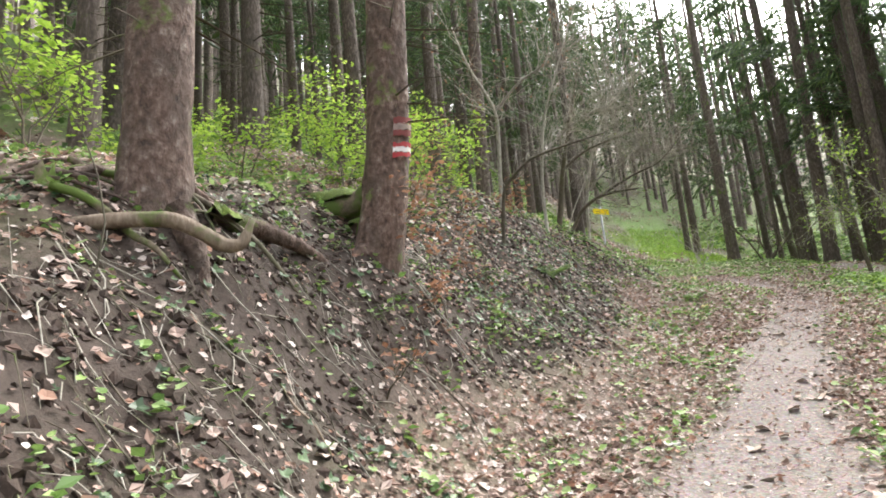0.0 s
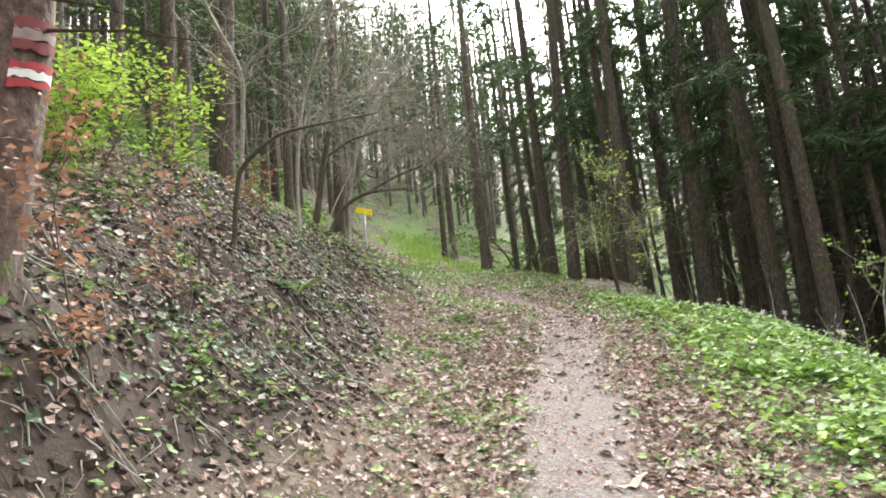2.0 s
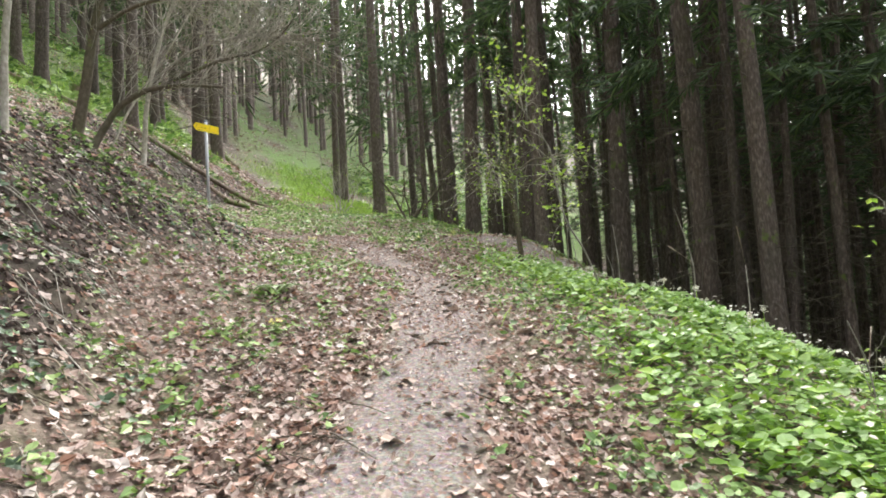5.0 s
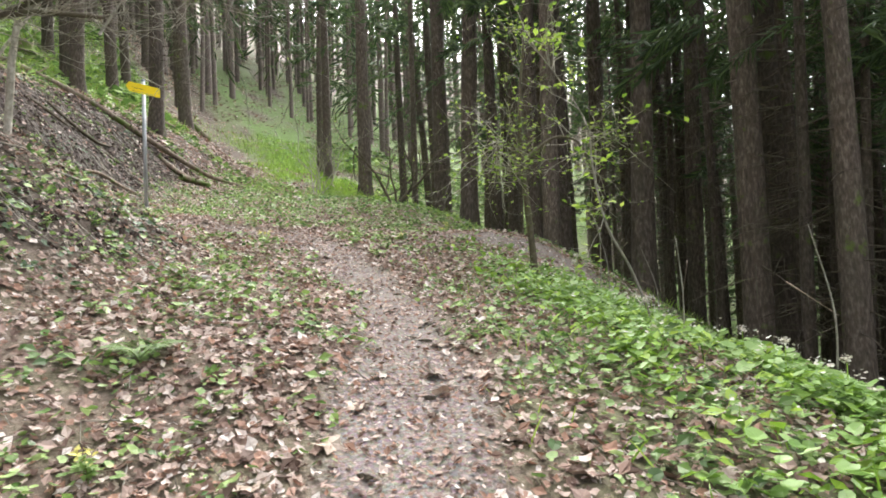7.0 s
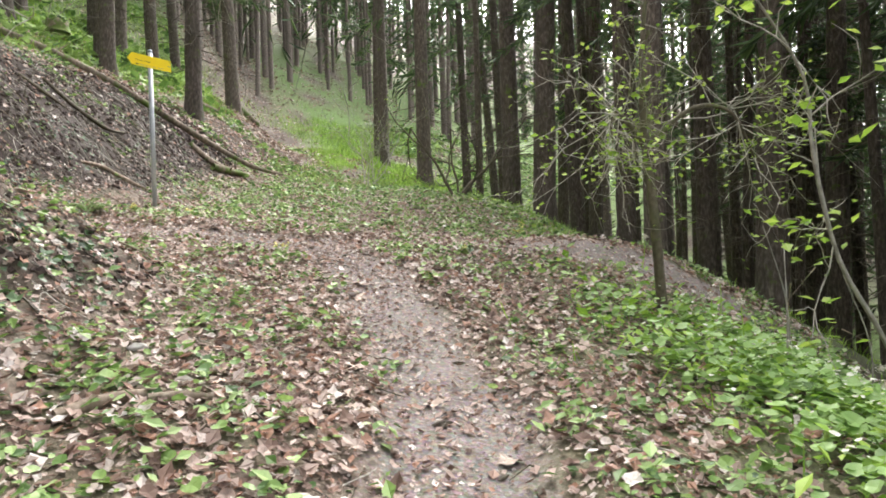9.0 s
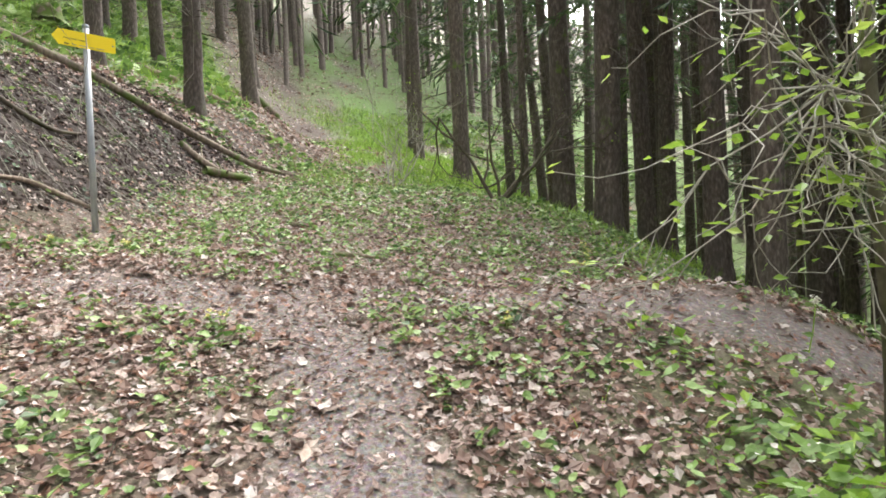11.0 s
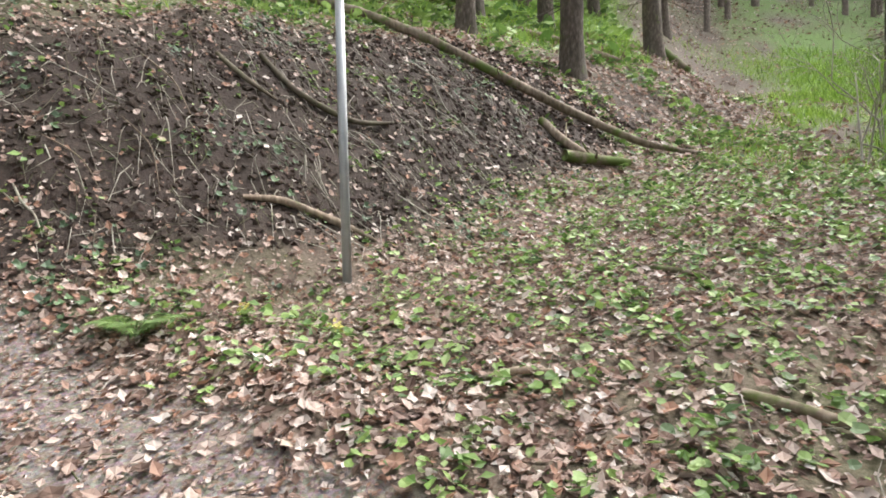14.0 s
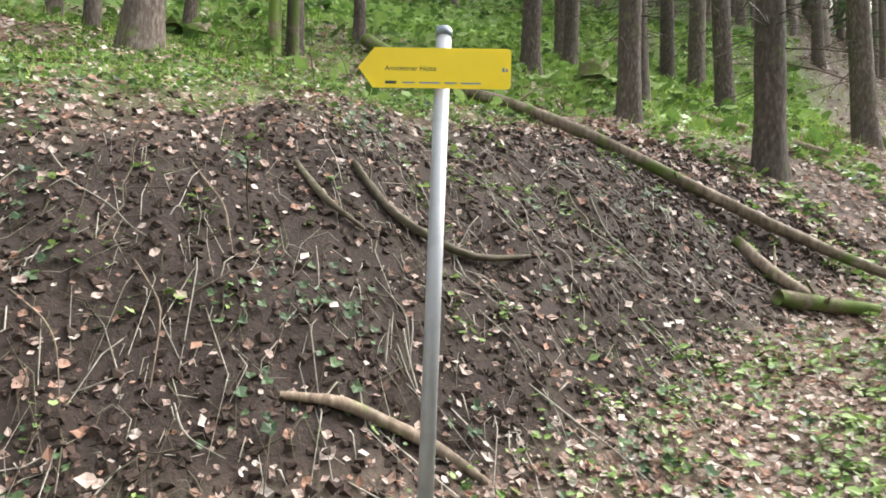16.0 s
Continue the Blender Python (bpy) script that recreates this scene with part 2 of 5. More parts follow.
# ---- mesh helpers ----
def linked(name, mesh, material, parent=None, label=""):
    mesh.materials.append(material)
    ob = new(name, mesh)
    ob.parent = parent
    return tagged(ob, label)


def part(name, bm, material, parent, label="", smooth=True):
    me = bpy.data.meshes.new(name)
    bm.to_mesh(me)
    bm.free()
    if smooth:
        me.shade_smooth()
    return linked(name, me, material, parent, label)


def thing(name, m, label, category, group="", kind=""):
    ob = new(name)
    ob.matrix_basis = m
    ob.empty_display_size = 0.2
    return tagged(ob, label, category, group, kind)


def array_mesh(name, verts, quads, smooth=False):
    me = bpy.data.meshes.new(name)
    me.from_pydata(np.asarray(verts, float).reshape(-1, 3), [], np.asarray(quads, int).tolist())
    if smooth:
        me.shade_smooth()
    return me


def strewn(name, shape, quads, places, axes, sizes):
    """One mesh of many small copies: shape (k, 3), places (n, 3), axes (n, 3, 3) with columns right, ahead, up."""
    shape, n = np.asarray(shape, float), len(places)
    v = np.einsum("nij,kj->nki", axes, shape) * np.asarray(sizes).reshape(-1, 1, 1) + places[:, None, :]
    q = np.asarray(quads)[None] + (np.arange(n) * len(shape))[:, None, None]
    return array_mesh(name, v, q.reshape(-1, 4))


def turned(rng, n, tilt, normal=None):
    """n frames turned at random about the up axis and tipped by about tilt radians."""
    a, b, c = rng.uniform(0, 2 * np.pi, n), rng.normal(0, tilt, n), rng.normal(0, tilt, n)
    up = np.stack([np.sin(b), np.sin(c), np.ones(n)], 1)
    if normal is not None:
        up[:, :2] += normal[:, :2] / normal[:, 2:]
    up /= np.linalg.norm(up, axis=1, keepdims=True)
    ahead = np.stack([np.cos(a), np.sin(a), np.zeros(n)], 1)
    ahead -= up * (ahead * up).sum(1, keepdims=True)
    ahead /= np.linalg.norm(ahead, axis=1, keepdims=True)
    return np.stack([np.cross(ahead, up), ahead, up], 2)


LEAF = [(0, 0, 0), (-0.3, 0.42, 0.09), (0, 1, 0.02), (0.3, 0.42, 0.09), (0, 0.5, 0)]
PINNA = [(0, 0, 0), (-0.11, 0.4, 0.03), (0, 1, -0.05), (0.11, 0.4, 0.03), (0, 0.5, 0)]
LEAF_Q = [(0, 4, 2, 1), (0, 3, 2, 4)]
CURLED = [(0, 0, 0.05), (-0.34, 0.4, 0.2), (0, 1, 0.22), (0.36, 0.5, 0.12), (0, 0.5, 0)]
ROUND = [(0, 0.35, -0.06)] + [(0.5 * r * math.sin(a), 0.42 - 0.5 * r * math.cos(a), z) for a, r, z in
         ((0, 0.55, 0), (0.8, 1.0, 0.05), (1.57, 1.0, 0.02), (2.4, 1.02, 0.06), (3.14, 1.12, 0), (3.9, 1.02, 0.05), (4.7, 1.0, 0.01), (5.5, 1.0, 0.06))]
ROUND_Q = [(0, 1, 2, 3), (0, 3, 4, 5), (0, 5, 6, 7), (0, 7, 8, 1)]
OVAL = [(0, 0.42, -0.03)] + [(0.42 * r * math.sin(a), 0.45 - 0.52 * r * math.cos(a), z) for a, r, z in
        ((0, 1.0, 0.06), (0.75, 0.88, 0.2), (1.5, 1.1, 0.1), (2.3, 0.92, 0.02), (3.14, 1.12, 0.24), (3.95, 0.7, 0.05), (4.75, 1.12, 0.0), (5.55, 0.9, 0.16))]
LOBED = [(0, 0.4, 0)] + [(0.5 * r * math.sin(a), 0.42 - 0.5 * r * math.cos(a), z) for a, r, z in
         ((0, 0.6, 0.1), (0.8, 1.05, 0.22), (1.57, 0.55, 0.05), (2.3, 1.15, 0.25), (3.14, 1.2, 0.12), (3.9, 0.6, 0.04), (4.7, 1.1, 0.2), (5.5, 0.6, 0.08))]
BLADE = [(-0.035, 0, 0), (0.035, 0, 0), (0.02, 0.22, 0.75), (-0.02, 0.22, 0.75), (0.002, 0.5, 1.0), (-0.002, 0.5, 1.0)]
CLOD = [(x * (0.5 + 0.1 * math.sin(7 * x + 3 * y + 5 * z)) * (0.7 if z > 0 else 1), y * (0.42 + 0.12 * math.cos(4 * x - 5 * y + z)), z * 0.3 + 0.08 * x * y) for z in (-1, 1) for x, y in ((-1, -1), (1, -1), (1, 1), (-1, 1))]
CLOD_Q = [(3, 2, 1, 0), (4, 5, 6, 7), (0, 1, 5, 4), (1, 2, 6, 5), (2, 3, 7, 6), (3, 0, 4, 7)]
BLADE_Q = [(0, 1, 2, 3), (3, 2, 4, 5)]
SPRAY = [(0, 0, 0), (-0.068, 0.45, 0.0), (0, 1, -0.12), (0.068, 0.45, 0.0)]
SPRAY_Q = [(0, 3, 2, 1)]


def tube_arrays(points, radii, sides, lump=0.0, rng=None):
    pts = np.asarray(points, float)
    d = np.gradient(pts, axis=0)
    d /= np.linalg.norm(d, axis=1, keepdims=True) + 1e-9
    ref = np.array([0.3, 0.2, 1.0]) if abs(d[:, 2]).mean() < 0.8 else np.array([1.0, 0.1, 0.0])
    u = np.cross(d, ref)
    u /= np.linalg.norm(u, axis=1, keepdims=True) + 1e-9
    w = np.cross(d, u)
    a = np.linspace(0, 2 * np.pi, sides, endpoint=False)
    r = np.asarray(radii, float)[:, None] * np.ones((1, sides))
    if lump:
        r = r * (1 + rng.normal(0, lump, r.shape))
    v = pts[:, None] + r[..., None] * (np.cos(a)[None, :, None] * u[:, None] + np.sin(a)[None, :, None] * w[:, None])
    q = [(i * sides + j, i * sides + (j + 1) % sides, (i + 1) * sides + (j + 1) % sides, (i + 1) * sides + j) for i in range(len(pts) - 1) for j in range(sides)]
    return v.reshape(-1, 3), q


class Sticks:
    """Gathers tapered tubes into one mesh."""

    def __init__(self):
        self.v, self.q, self.n = [], [], 0

    def add(self, points, radii, sides=5, lump=0.0, rng=None):
        v, q = tube_arrays(points, radii, sides, lump, rng)
        self.v.append(v)
        self.q.extend(tuple(i + self.n for i in f) for f in q)
        top = len(v) - sides
        for base in (0, top):
            ring = [self.n + base + i for i in range(sides)]
            for i in range(1, sides - 2, 2):
                self.q.append((ring[0], ring[i], ring[i + 1], ring[i + 2]))
        self.n += len(v)

    def mesh(self, name):
        return array_mesh(name, np.concatenate(self.v), self.q, True)


# ---- the lie of the land ----
# Sections across the slope: y, level at x = 6, cross fall, foot of the bank (x), its steepness, its width.
SECTIONS = np.array([
    (-2, -0.34, 0.002, -0.28, 1.00, 1.60),
    (3, 0.70, 0.041, 0.25, 1.00, 1.50),
    (5.5, 1.04, 0.037, 0.56, 1.50, 1.55),
    (7.5, 1.58, 0.018, 2.24, 0.61, 2.55),
    (9.5, 2.13, 0.086, 3.08, 1.00, 2.35),
    (12, 2.59, -0.055, 3.51, 0.92, 2.22),
    (14, 2.89, 0.008, 5.22, 0.77, 2.15),
    (15.3, 3.20, 0.108, 5.37, 0.82, 2.19),
    (16.8, 3.59, -0.041, 2.00, 0.77, 2.20),
    (18.2, 3.88, -0.039, 3.92, 0.81, 2.36),
    (20, 4.11, 0.035, 5.21, 1.04, 2.36),
    (22.5, 4.61, 0.023, 5.93, 0.95, 2.31),
    (25.5, 5.47, -0.066, 6.81, 0.69, 2.13),
    (30, 6.67, -0.070, 8.59, 0.73, 1.08),
    (42, 9.20, -0.075, 8.89, 1.16, 2.66),
])
CREST_Y, CREST_X = (-2, 6, 10, 13, 16, 19, 22, 28, 42), (4.6, 6.7, 7.8, 9.0, 9.9, 10.8, 11.0, 11.2, 12.0)
FALL_Y, FALL = (-2, 12, 15, 19, 24, 30, 40), (0.56, 0.5, 0.44, 0.42, 0.42, 0.36, 0.1)
WAY = np.array([(0.2, -12), (0.7, -4), (1.0, 1), (1.5, 3), (2.29, 4.72), (3.26, 6.36), (4.2, 8.2), (5.25, 9.7), (5.82, 10.95), (6.32, 12.3), (6.66, 13.8), (6.8, 15.0), (6.62, 15.95), (6.2, 16.65), (5.2, 17.1), (3.9, 17.5), (2.0, 17.6), (-4, 17)])
SPUR = np.array([(6.5, 16.5), (7.44, 16.5), (7.82, 16.3), (8.23, 15.9), (8.78, 15.3), (9.31, 14.88), (10.2, 14.3)])
table = np.random.RandomState(5).rand(256, 256)


def value_noise(x, y, size, shift=0):
    x, y = np.asarray(x) / size + 37.1 * shift, np.asarray(y) / size + 11.7 * shift
    i, j = np.floor(x).astype(int), np.floor(y).astype(int)
    u, v = x - i, y - j
    u, v = u * u * (3 - 2 * u), v * v * (3 - 2 * v)
    g = lambda a, b: table[a % 256, b % 256]  # noqa: E731
    return (g(i, j) * (1 - u) + g(i + 1, j) * u) * (1 - v) + (g(i, j + 1) * (1 - u) + g(i + 1, j + 1) * u) * v - 0.5


def softplus(v, w):
    return w * np.logaddexp(0, v / w)


def section(y, k):
    return np.interp(y, SECTIONS[:, 0], SECTIONS[:, k])


def line_distance(x, y, line):
    best = np.full(np.shape(x), 1e9)
    for (ax, ay), (bx, by) in zip(line[:-1], line[1:]):
        dx, dy = bx - ax, by - ay
        s = np.clip(((x - ax) * dx + (y - ay) * dy) / (dx * dx + dy * dy), 0, 1)
        best = np.minimum(best, np.hypot(x - ax - s * dx, y - ay - s * dy))
    return best


def smooth(v, a, b):
    s = np.clip((v - a) / (b - a), 0, 1)
    return s * s * (3 - 2 * s)


def lie(x, y):
    """Height of the ground."""
    x, y = np.asarray(x, float), np.asarray(y, float)
    z = 0
    for dy in (-0.7, -0.35, 0, 0.35, 0.7):
        v = y + dy
        level, cross, toe, steep, width = (section(v, k) for k in range(1, 6))
        crest = np.interp(v, CREST_Y, CREST_X)
        z = z + level + cross * (np.clip(x, -10, crest + 0.5) - 6) + steep * softplus(toe - x, 0.25) - (steep - np.interp(v, (5, 8, 14, 17), (0.38, 0.27, 0.27, 0.38))) * softplus(toe - width - x, 0.25) - np.interp(v, FALL_Y, FALL) * softplus(x - crest, 0.35)
    z = z / 5 + 0.28 * np.maximum(y - 42, 0) + 0.2 * np.maximum(y - 36, 0) + 0.2 * np.minimum(y + 2, 0)
    path = 1 - smooth(line_distance(x, y, WAY), 0.2, 0.6)
    bank = smooth(section(y, 3) - x, 0.1, 0.6)
    z = z + value_noise(x, y, 0.55) * (0.05 + 0.11 * bank) * (1 - 0.6 * path) + value_noise(x, y, 0.21, 1) * (0.025 + 0.085 * bank) * (1 - 0.6 * path) + value_noise(x, y, 2.6, 2) * 0.12 * (1 - path) - 0.03 * path
    z = z + 0.12 * np.exp(-((x + 1.02) ** 2 + (y - 4.75) ** 2) / 0.2) + 0.22 * np.exp(-((x - 0.15) ** 2 + (y - 6.42) ** 2) / 0.12) + 0.4 * np.exp(-((x + 0.65) ** 2) / 0.4 - ((y - 7.15) ** 2) / 0.16)
    return z + value_noise(x, y, 14, 3) * np.clip(np.hypot(x - 5, y - 12) - 16, 0, 30) * 0.08


def zones(x, y):
    """Shares of trodden path, turf and bare earth."""
    d = line_distance(x, y, WAY) / np.interp(y, (3, 5, 7, 9, 11), (2.1, 1.8, 1.25, 1.1, 1.08)) + 0.16 * value_noise(x, y, 0.8, 4)
    path = 1 - smooth(d, 0.2, 0.42)
    path = np.maximum(path, 0.85 * (1 - smooth(line_distance(x, y, SPUR) + 0.3 * value_noise(x, y, 0.7, 5), 0.2, 0.6)))
    toe, width, crest = section(y, 3), section(y, 5), np.interp(y, CREST_Y, CREST_X)
    patch = value_noise(x, y, 1.7, 6)
    grass = smooth(y, 21.5, 27) * (1 - 0.6 * smooth(y, 30, 36)) * smooth(x, toe + 0.4, toe + 1.6) * (1 - smooth(x, 13, 15)) * smooth(patch + 0.4 * value_noise(x, y, 0.6, 18), -0.4, 0.15) + 0.25 * smooth(y, 28, 38) * smooth(patch, -0.35, 0.15)
    above = (1 - smooth(np.hypot(x - 6, y - 14), 40, 75)) * smooth(toe - width - x, 0.3, 1.4) * smooth(patch + 0.25 * smooth(y, 18, 22) + 0.2 * smooth(y, 25, 30), -0.2, 0.3)
    below = smooth(x - crest, 0.0 - smooth(y, 16, 19), 1.2 - 0.8 * smooth(y, 16, 19)) * (0.15 + 0.85 * smooth(y, 13, 17)) * smooth(patch, -0.5, 0.0) * (1 - smooth(np.hypot(x - 6, y - 14), 40, 75))
    meadow = 0.3 * smooth(x - crest, -2.6, -1.2) * (1 - smooth(x - crest, 0.6, 1.5)) * (1 - smooth(y, 13.5, 16))
    grass = np.clip(grass + above + 0.9 * below + meadow, 0, 1) * (1 - path)
    bank = smooth(toe - x, 0.0, 0.5) * (1 - smooth(toe - width - x, -0.2, 0.9))
    earth = bank * (0.85 - 0.43 * smooth(y, 12.5, 14) + 0.55 * smooth(y, 16, 18.5) * (1 - smooth(y, 24, 29))) * (1 - path)
    # Mixes in the dark soil colour on the upper slope and past the crest.
    outer_soil = np.maximum(0.55 * smooth(y, 24, 29), 0.6 * smooth(x - crest, 0.8, 2.2))
    return path, grass, np.clip(np.maximum(earth, outer_soil * (1 - path) * (1 - grass)), 0, 1)


def spaced(lo, a, b, hi, step, grow=1.18):
    mid, left, right = list(np.arange(a, b, step)), [a], [b]
    s = step
    while left[-1] > lo:
        s *= grow
        left.append(left[-1] - s)
    s = step
    while right[-1] < hi:
        s *= grow
        right.append(right[-1] + s)
    return np.array(left[:0:-1] + mid + right)


def build_ground():
    gx, gy = spaced(-160, -3.5, 12.5, 160, 0.1), spaced(-120, 0.5, 27, 220, 0.1)
    X, Y = np.meshgrid(gx, gy)
    Z = lie(X, Y)
    n, m = len(gx), len(gy)
    i = (np.arange(m - 1)[:, None] * n + np.arange(n - 1)[None]).reshape(-1)
    me = array_mesh("ground", np.stack([X, Y, Z], -1), np.stack([i, i + 1, i + n + 1, i + n], 1), True)
    for name, w in zip(("path", "grass", "earth"), zones(X, Y)):
        me.attributes.new(name, "FLOAT", "POINT").data.foreach_set("value", w.astype(np.float32).ravel())
    return tagged(linked("ground", me, FLOOR), "leaf-strewn woodland slope with a trodden gravel footpath", "ground", kind="structure")


build_ground()


def on_ground(x, y, lift=0.0):
    return Vector((x, y, float(lie(x, y)) + lift))


def ground_normal(x, y):
    e = 0.12
    return np.stack([(lie(x - e, y) - lie(x + e, y)) / (2 * e), (lie(x, y - e) - lie(x, y + e)) / (2 * e), np.ones(len(x))], 1)


# ---- spruces ----
def trunk_mesh(rng, height, radius, flare=0.3, sides=16, bend=0.0, sway=0.1):
    z = np.concatenate([np.linspace(-1.1, 1.2, 16), np.linspace(1.5, height, 22)])
    s = np.clip(z / height, 0, 1)
    a = np.linspace(0, 2 * np.pi, sides, endpoint=False)
    k1, k2 = rng.uniform(0, 6.28, 2)
    lobes = 1 + 0.55 * np.cos(4 * a + k1) + 0.35 * np.cos(3 * a + k2)
    r = radius * (1 - 0.92 * s[:, None] ** 1.1) * (1 + 0.03 * rng.normal(size=(len(z), sides)))
    r = r + radius * flare * np.exp(-np.maximum(z, 0)[:, None] / 0.28) * (0.45 + 0.55 * lobes[None])
    cx = sway * np.sin(s * 5 + k1) * s + bend * np.exp(-np.maximum(z, 0) / 0.9)
    cy = sway * np.cos(s * 4 + k2) * s
    v = np.stack([cx[:, None] + r * np.cos(a), cy[:, None] + r * np.sin(a), z[:, None] + 0 * r], -1)
    q = [(i * sides + j, i * sides + (j + 1) % sides, (i + 1) * sides + (j + 1) % sides, (i + 1) * sides + j) for i in range(len(z) - 1) for j in range(sides)]
    return array_mesh("trunk", v, q, True)


def dead_branches(rng, radius, lo, hi, count):
    st = Sticks()
    for _ in range(count):
        z, a, ln = rng.uniform(lo, hi), rng.uniform(0, 6.28), rng.uniform(0.15, 1.3)
        d = np.array([math.cos(a), math.sin(a), rng.uniform(-0.35, 0.1)])
        p = np.array([0, 0, z]) + d * radius * 0.7
        droop = np.array([0, 0, -0.15 * ln])
        st.add([p, p + d * ln * 0.5 + droop * 0.3, p + d * ln + droop], [0.013, 0.008, 0.003], 3)
        if ln > 0.7:
            e = np.array([-d[1], d[0], 0]) * rng.choice([-1, 1]) * 0.4 * ln
            st.add([p + d * ln * 0.5, p + d * ln * 0.75 + e], [0.006, 0.002], 3)
    return st.mesh("dead_branch")


def crown_mesh(rng, lo, height, reach, count, twigs, size=0.34):
    """Drooping boughs, each set with many narrow needle sprays."""
    P, A, S = [], [], []
    for _ in range(count):
        s = rng.uniform(0, 1) ** 1.2
        z, a = lo + (height - lo) * s, rng.uniform(0, 6.28)
        ln = reach * (1 - s) ** 0.8 * rng.uniform(0.55, 1.1) + 0.25
        d, side = np.array([math.cos(a), math.sin(a), 0]), np.array([-math.sin(a), math.cos(a), 0])
        n = max(6, int(twigs * (0.35 + ln / reach)))
        u = np.sqrt(rng.uniform(0.03, 1, n))
        p = np.array([0, 0, z]) + d * (u * ln)[:, None] + np.array([0, 0, 1]) * (0.12 * ln * u - 0.42 * ln * u**2)[:, None]
        w = rng.choice([-1, 1], n)[:, None]
        ahead = d * rng.uniform(0.2, 0.9, n)[:, None] + side * w * rng.uniform(0.3, 1, n)[:, None] + np.array([0, 0, 1]) * rng.uniform(-0.9, 0.05, n)[:, None]
        ahead /= np.linalg.norm(ahead, axis=1, keepdims=True)
        right = np.cross(ahead, rng.normal(size=(n, 3)))
        right /= np.linalg.norm(right, axis=1, keepdims=True)
        P.append(p)
        A.append(np.stack([right, ahead, np.cross(right, ahead)], 2))
        S.append(rng.uniform(0.6, 1.3, n) * size)
    return strewn("crown", SPRAY, SPRAY_Q, np.concatenate(P), np.concatenate(A), np.concatenate(S))


SPRUCE_LABEL = "tall spruce with dark scaly bark and dead lower twigs"


def spruce(rng, m, height, radius, lo, reach, boughs, twigs, size=0.34, label=SPRUCE_LABEL, bark=BARK, dead=60, **trunk):
    t = thing("spruce_tree", m, label, "tree", "spruces of the wood")
    linked("trunk", trunk_mesh(rng, height, radius, **trunk), bark, t)
    if dead:
        linked("dead_branch", dead_branches(rng, radius, 1.2, lo + 3, dead), TWIG_DARK, t, "thin dead grey branches")["kind"] = "stuff"
    linked("crown", crown_mesh(rng, lo, height, reach, boughs, twigs, size), NEEDLES, t, "dark green needle crown")
    return t


def set_tree(ob, x, y, lean=(0, 0), turn=0.0, scale=1.0, deep=0.0):
    return pose(x, y, float(lie(x, y)) - deep, lean[0], lean[1], turn) @ Matrix.Diagonal((scale, scale, scale, 1))


rng = np.random.RandomState(11)
near_kinds = [spruce(rng, pose(0, 0, 0), h, 0.2, lo, 2.1, 39, 52) for h, lo in ((23, 5.4), (25, 7.0), (21, 4.6))]
thin_kinds = [spruce(rng, pose(0, 0, 0), h, 0.11, lo, 1.5, 27, 38, dead=120) for h, lo in ((16, 5.6), (18, 7.5))]
far_kinds = [spruce(rng, pose(0, 0, 0), h, 0.17, lo, 2.2, 40, 34, 0.5, dead=40) for h, lo in ((22, 4.5), (24, 7.0))]

# Trees that stand out: x, y, trunk width in metres.
BY_THE_CREST = [(12.2, 20.9, 0.5), (12.6, 23.0, 0.5), (15.0, 23.0, 0.3), (14.4, 22.2, 0.28), (12.9, 19.2, 0.32), (13.9, 19.4, 0.42), (15.0, 19.3, 0.5), (13.9, 16.95, 0.62),
                (15.5, 14.9, 0.6), (15.5, 17.0, 0.33), (11.9, 17.3, 0.27), (13.5, 21.6, 0.28), (15.2, 23.6, 0.26), (13.0, 29.8, 0.65), (13.2, 13.9, 0.5), (16.3, 14.4, 0.5),
                (17.0, 16.5, 0.4), (16.2, 11.2, 0.42), (12.4, 12.0, 0.3), (12.6, 33.0, 0.36), (13.4, 36.5, 0.3), (13.4, 26.4, 0.24), (14.6, 27.0, 0.26)]
ABOVE_THE_BANK = [(5.6, 26.6, 0.42), (3.7, 26.6, 0.32), (3.4, 28.5, 0.32), (7.0, 32.4, 0.55), (3.4, 34.5, 0.5), (2.5, 35.4, 0.42), (-1.0, 25.9, 0.24), (0.0, 33.6, 0.4), (4.6, 30.5, 0.34), (1.2, 28.6, 0.4),
                  (5.2, 37, 0.36), (7.4, 38.5, 0.3), (6.2, 41, 0.36), (1.0, 31.5, 0.34)]
LEFT_SLOPE = [(-4.2, 8.6, 0.34), (-2.9, 11.6, 0.4), (-1.4, 14.6, 0.36), (-3.6, 14.0, 0.3), (0.2, 16.2, 0.32), (1.3, 14.9, 0.26), (-2.4, 17.5, 0.34), (-5.5, 11.5, 0.36), (-4.8, 5.2, 0.3), (-0.2, 12.6, 0.22)]


def clear_of(x, y, taken, gap):
    return all((x - a) ** 2 + (y - b) ** 2 > gap * gap for a, b, *_ in taken)


standing = []
slope_rng = np.random.RandomState(29)
while len(LEFT_SLOPE) < 38:
    y = slope_rng.uniform(7, 24)
    x = float(section(y, 3)) - slope_rng.uniform(5.0, 15)
    if clear_of(x, y, LEFT_SLOPE, 1.3):
        LEFT_SLOPE.append((x, y, slope_rng.uniform(0.16, 0.36)))
for group in (BY_THE_CREST, ABOVE_THE_BANK, LEFT_SLOPE):
    for x, y, wide in group:
        kind = thin_kinds[rng.randint(2)] if wide < 0.25 else near_kinds[rng.randint(3)]
        base = 0.22 if wide < 0.25 else 0.4
        copy_thing(kind, set_tree(kind, x, y, rng.normal(0, 1.3, 2), rng.uniform(0, 360), 0.55 + 0.45 * wide / base))
        standing.append((x, y))
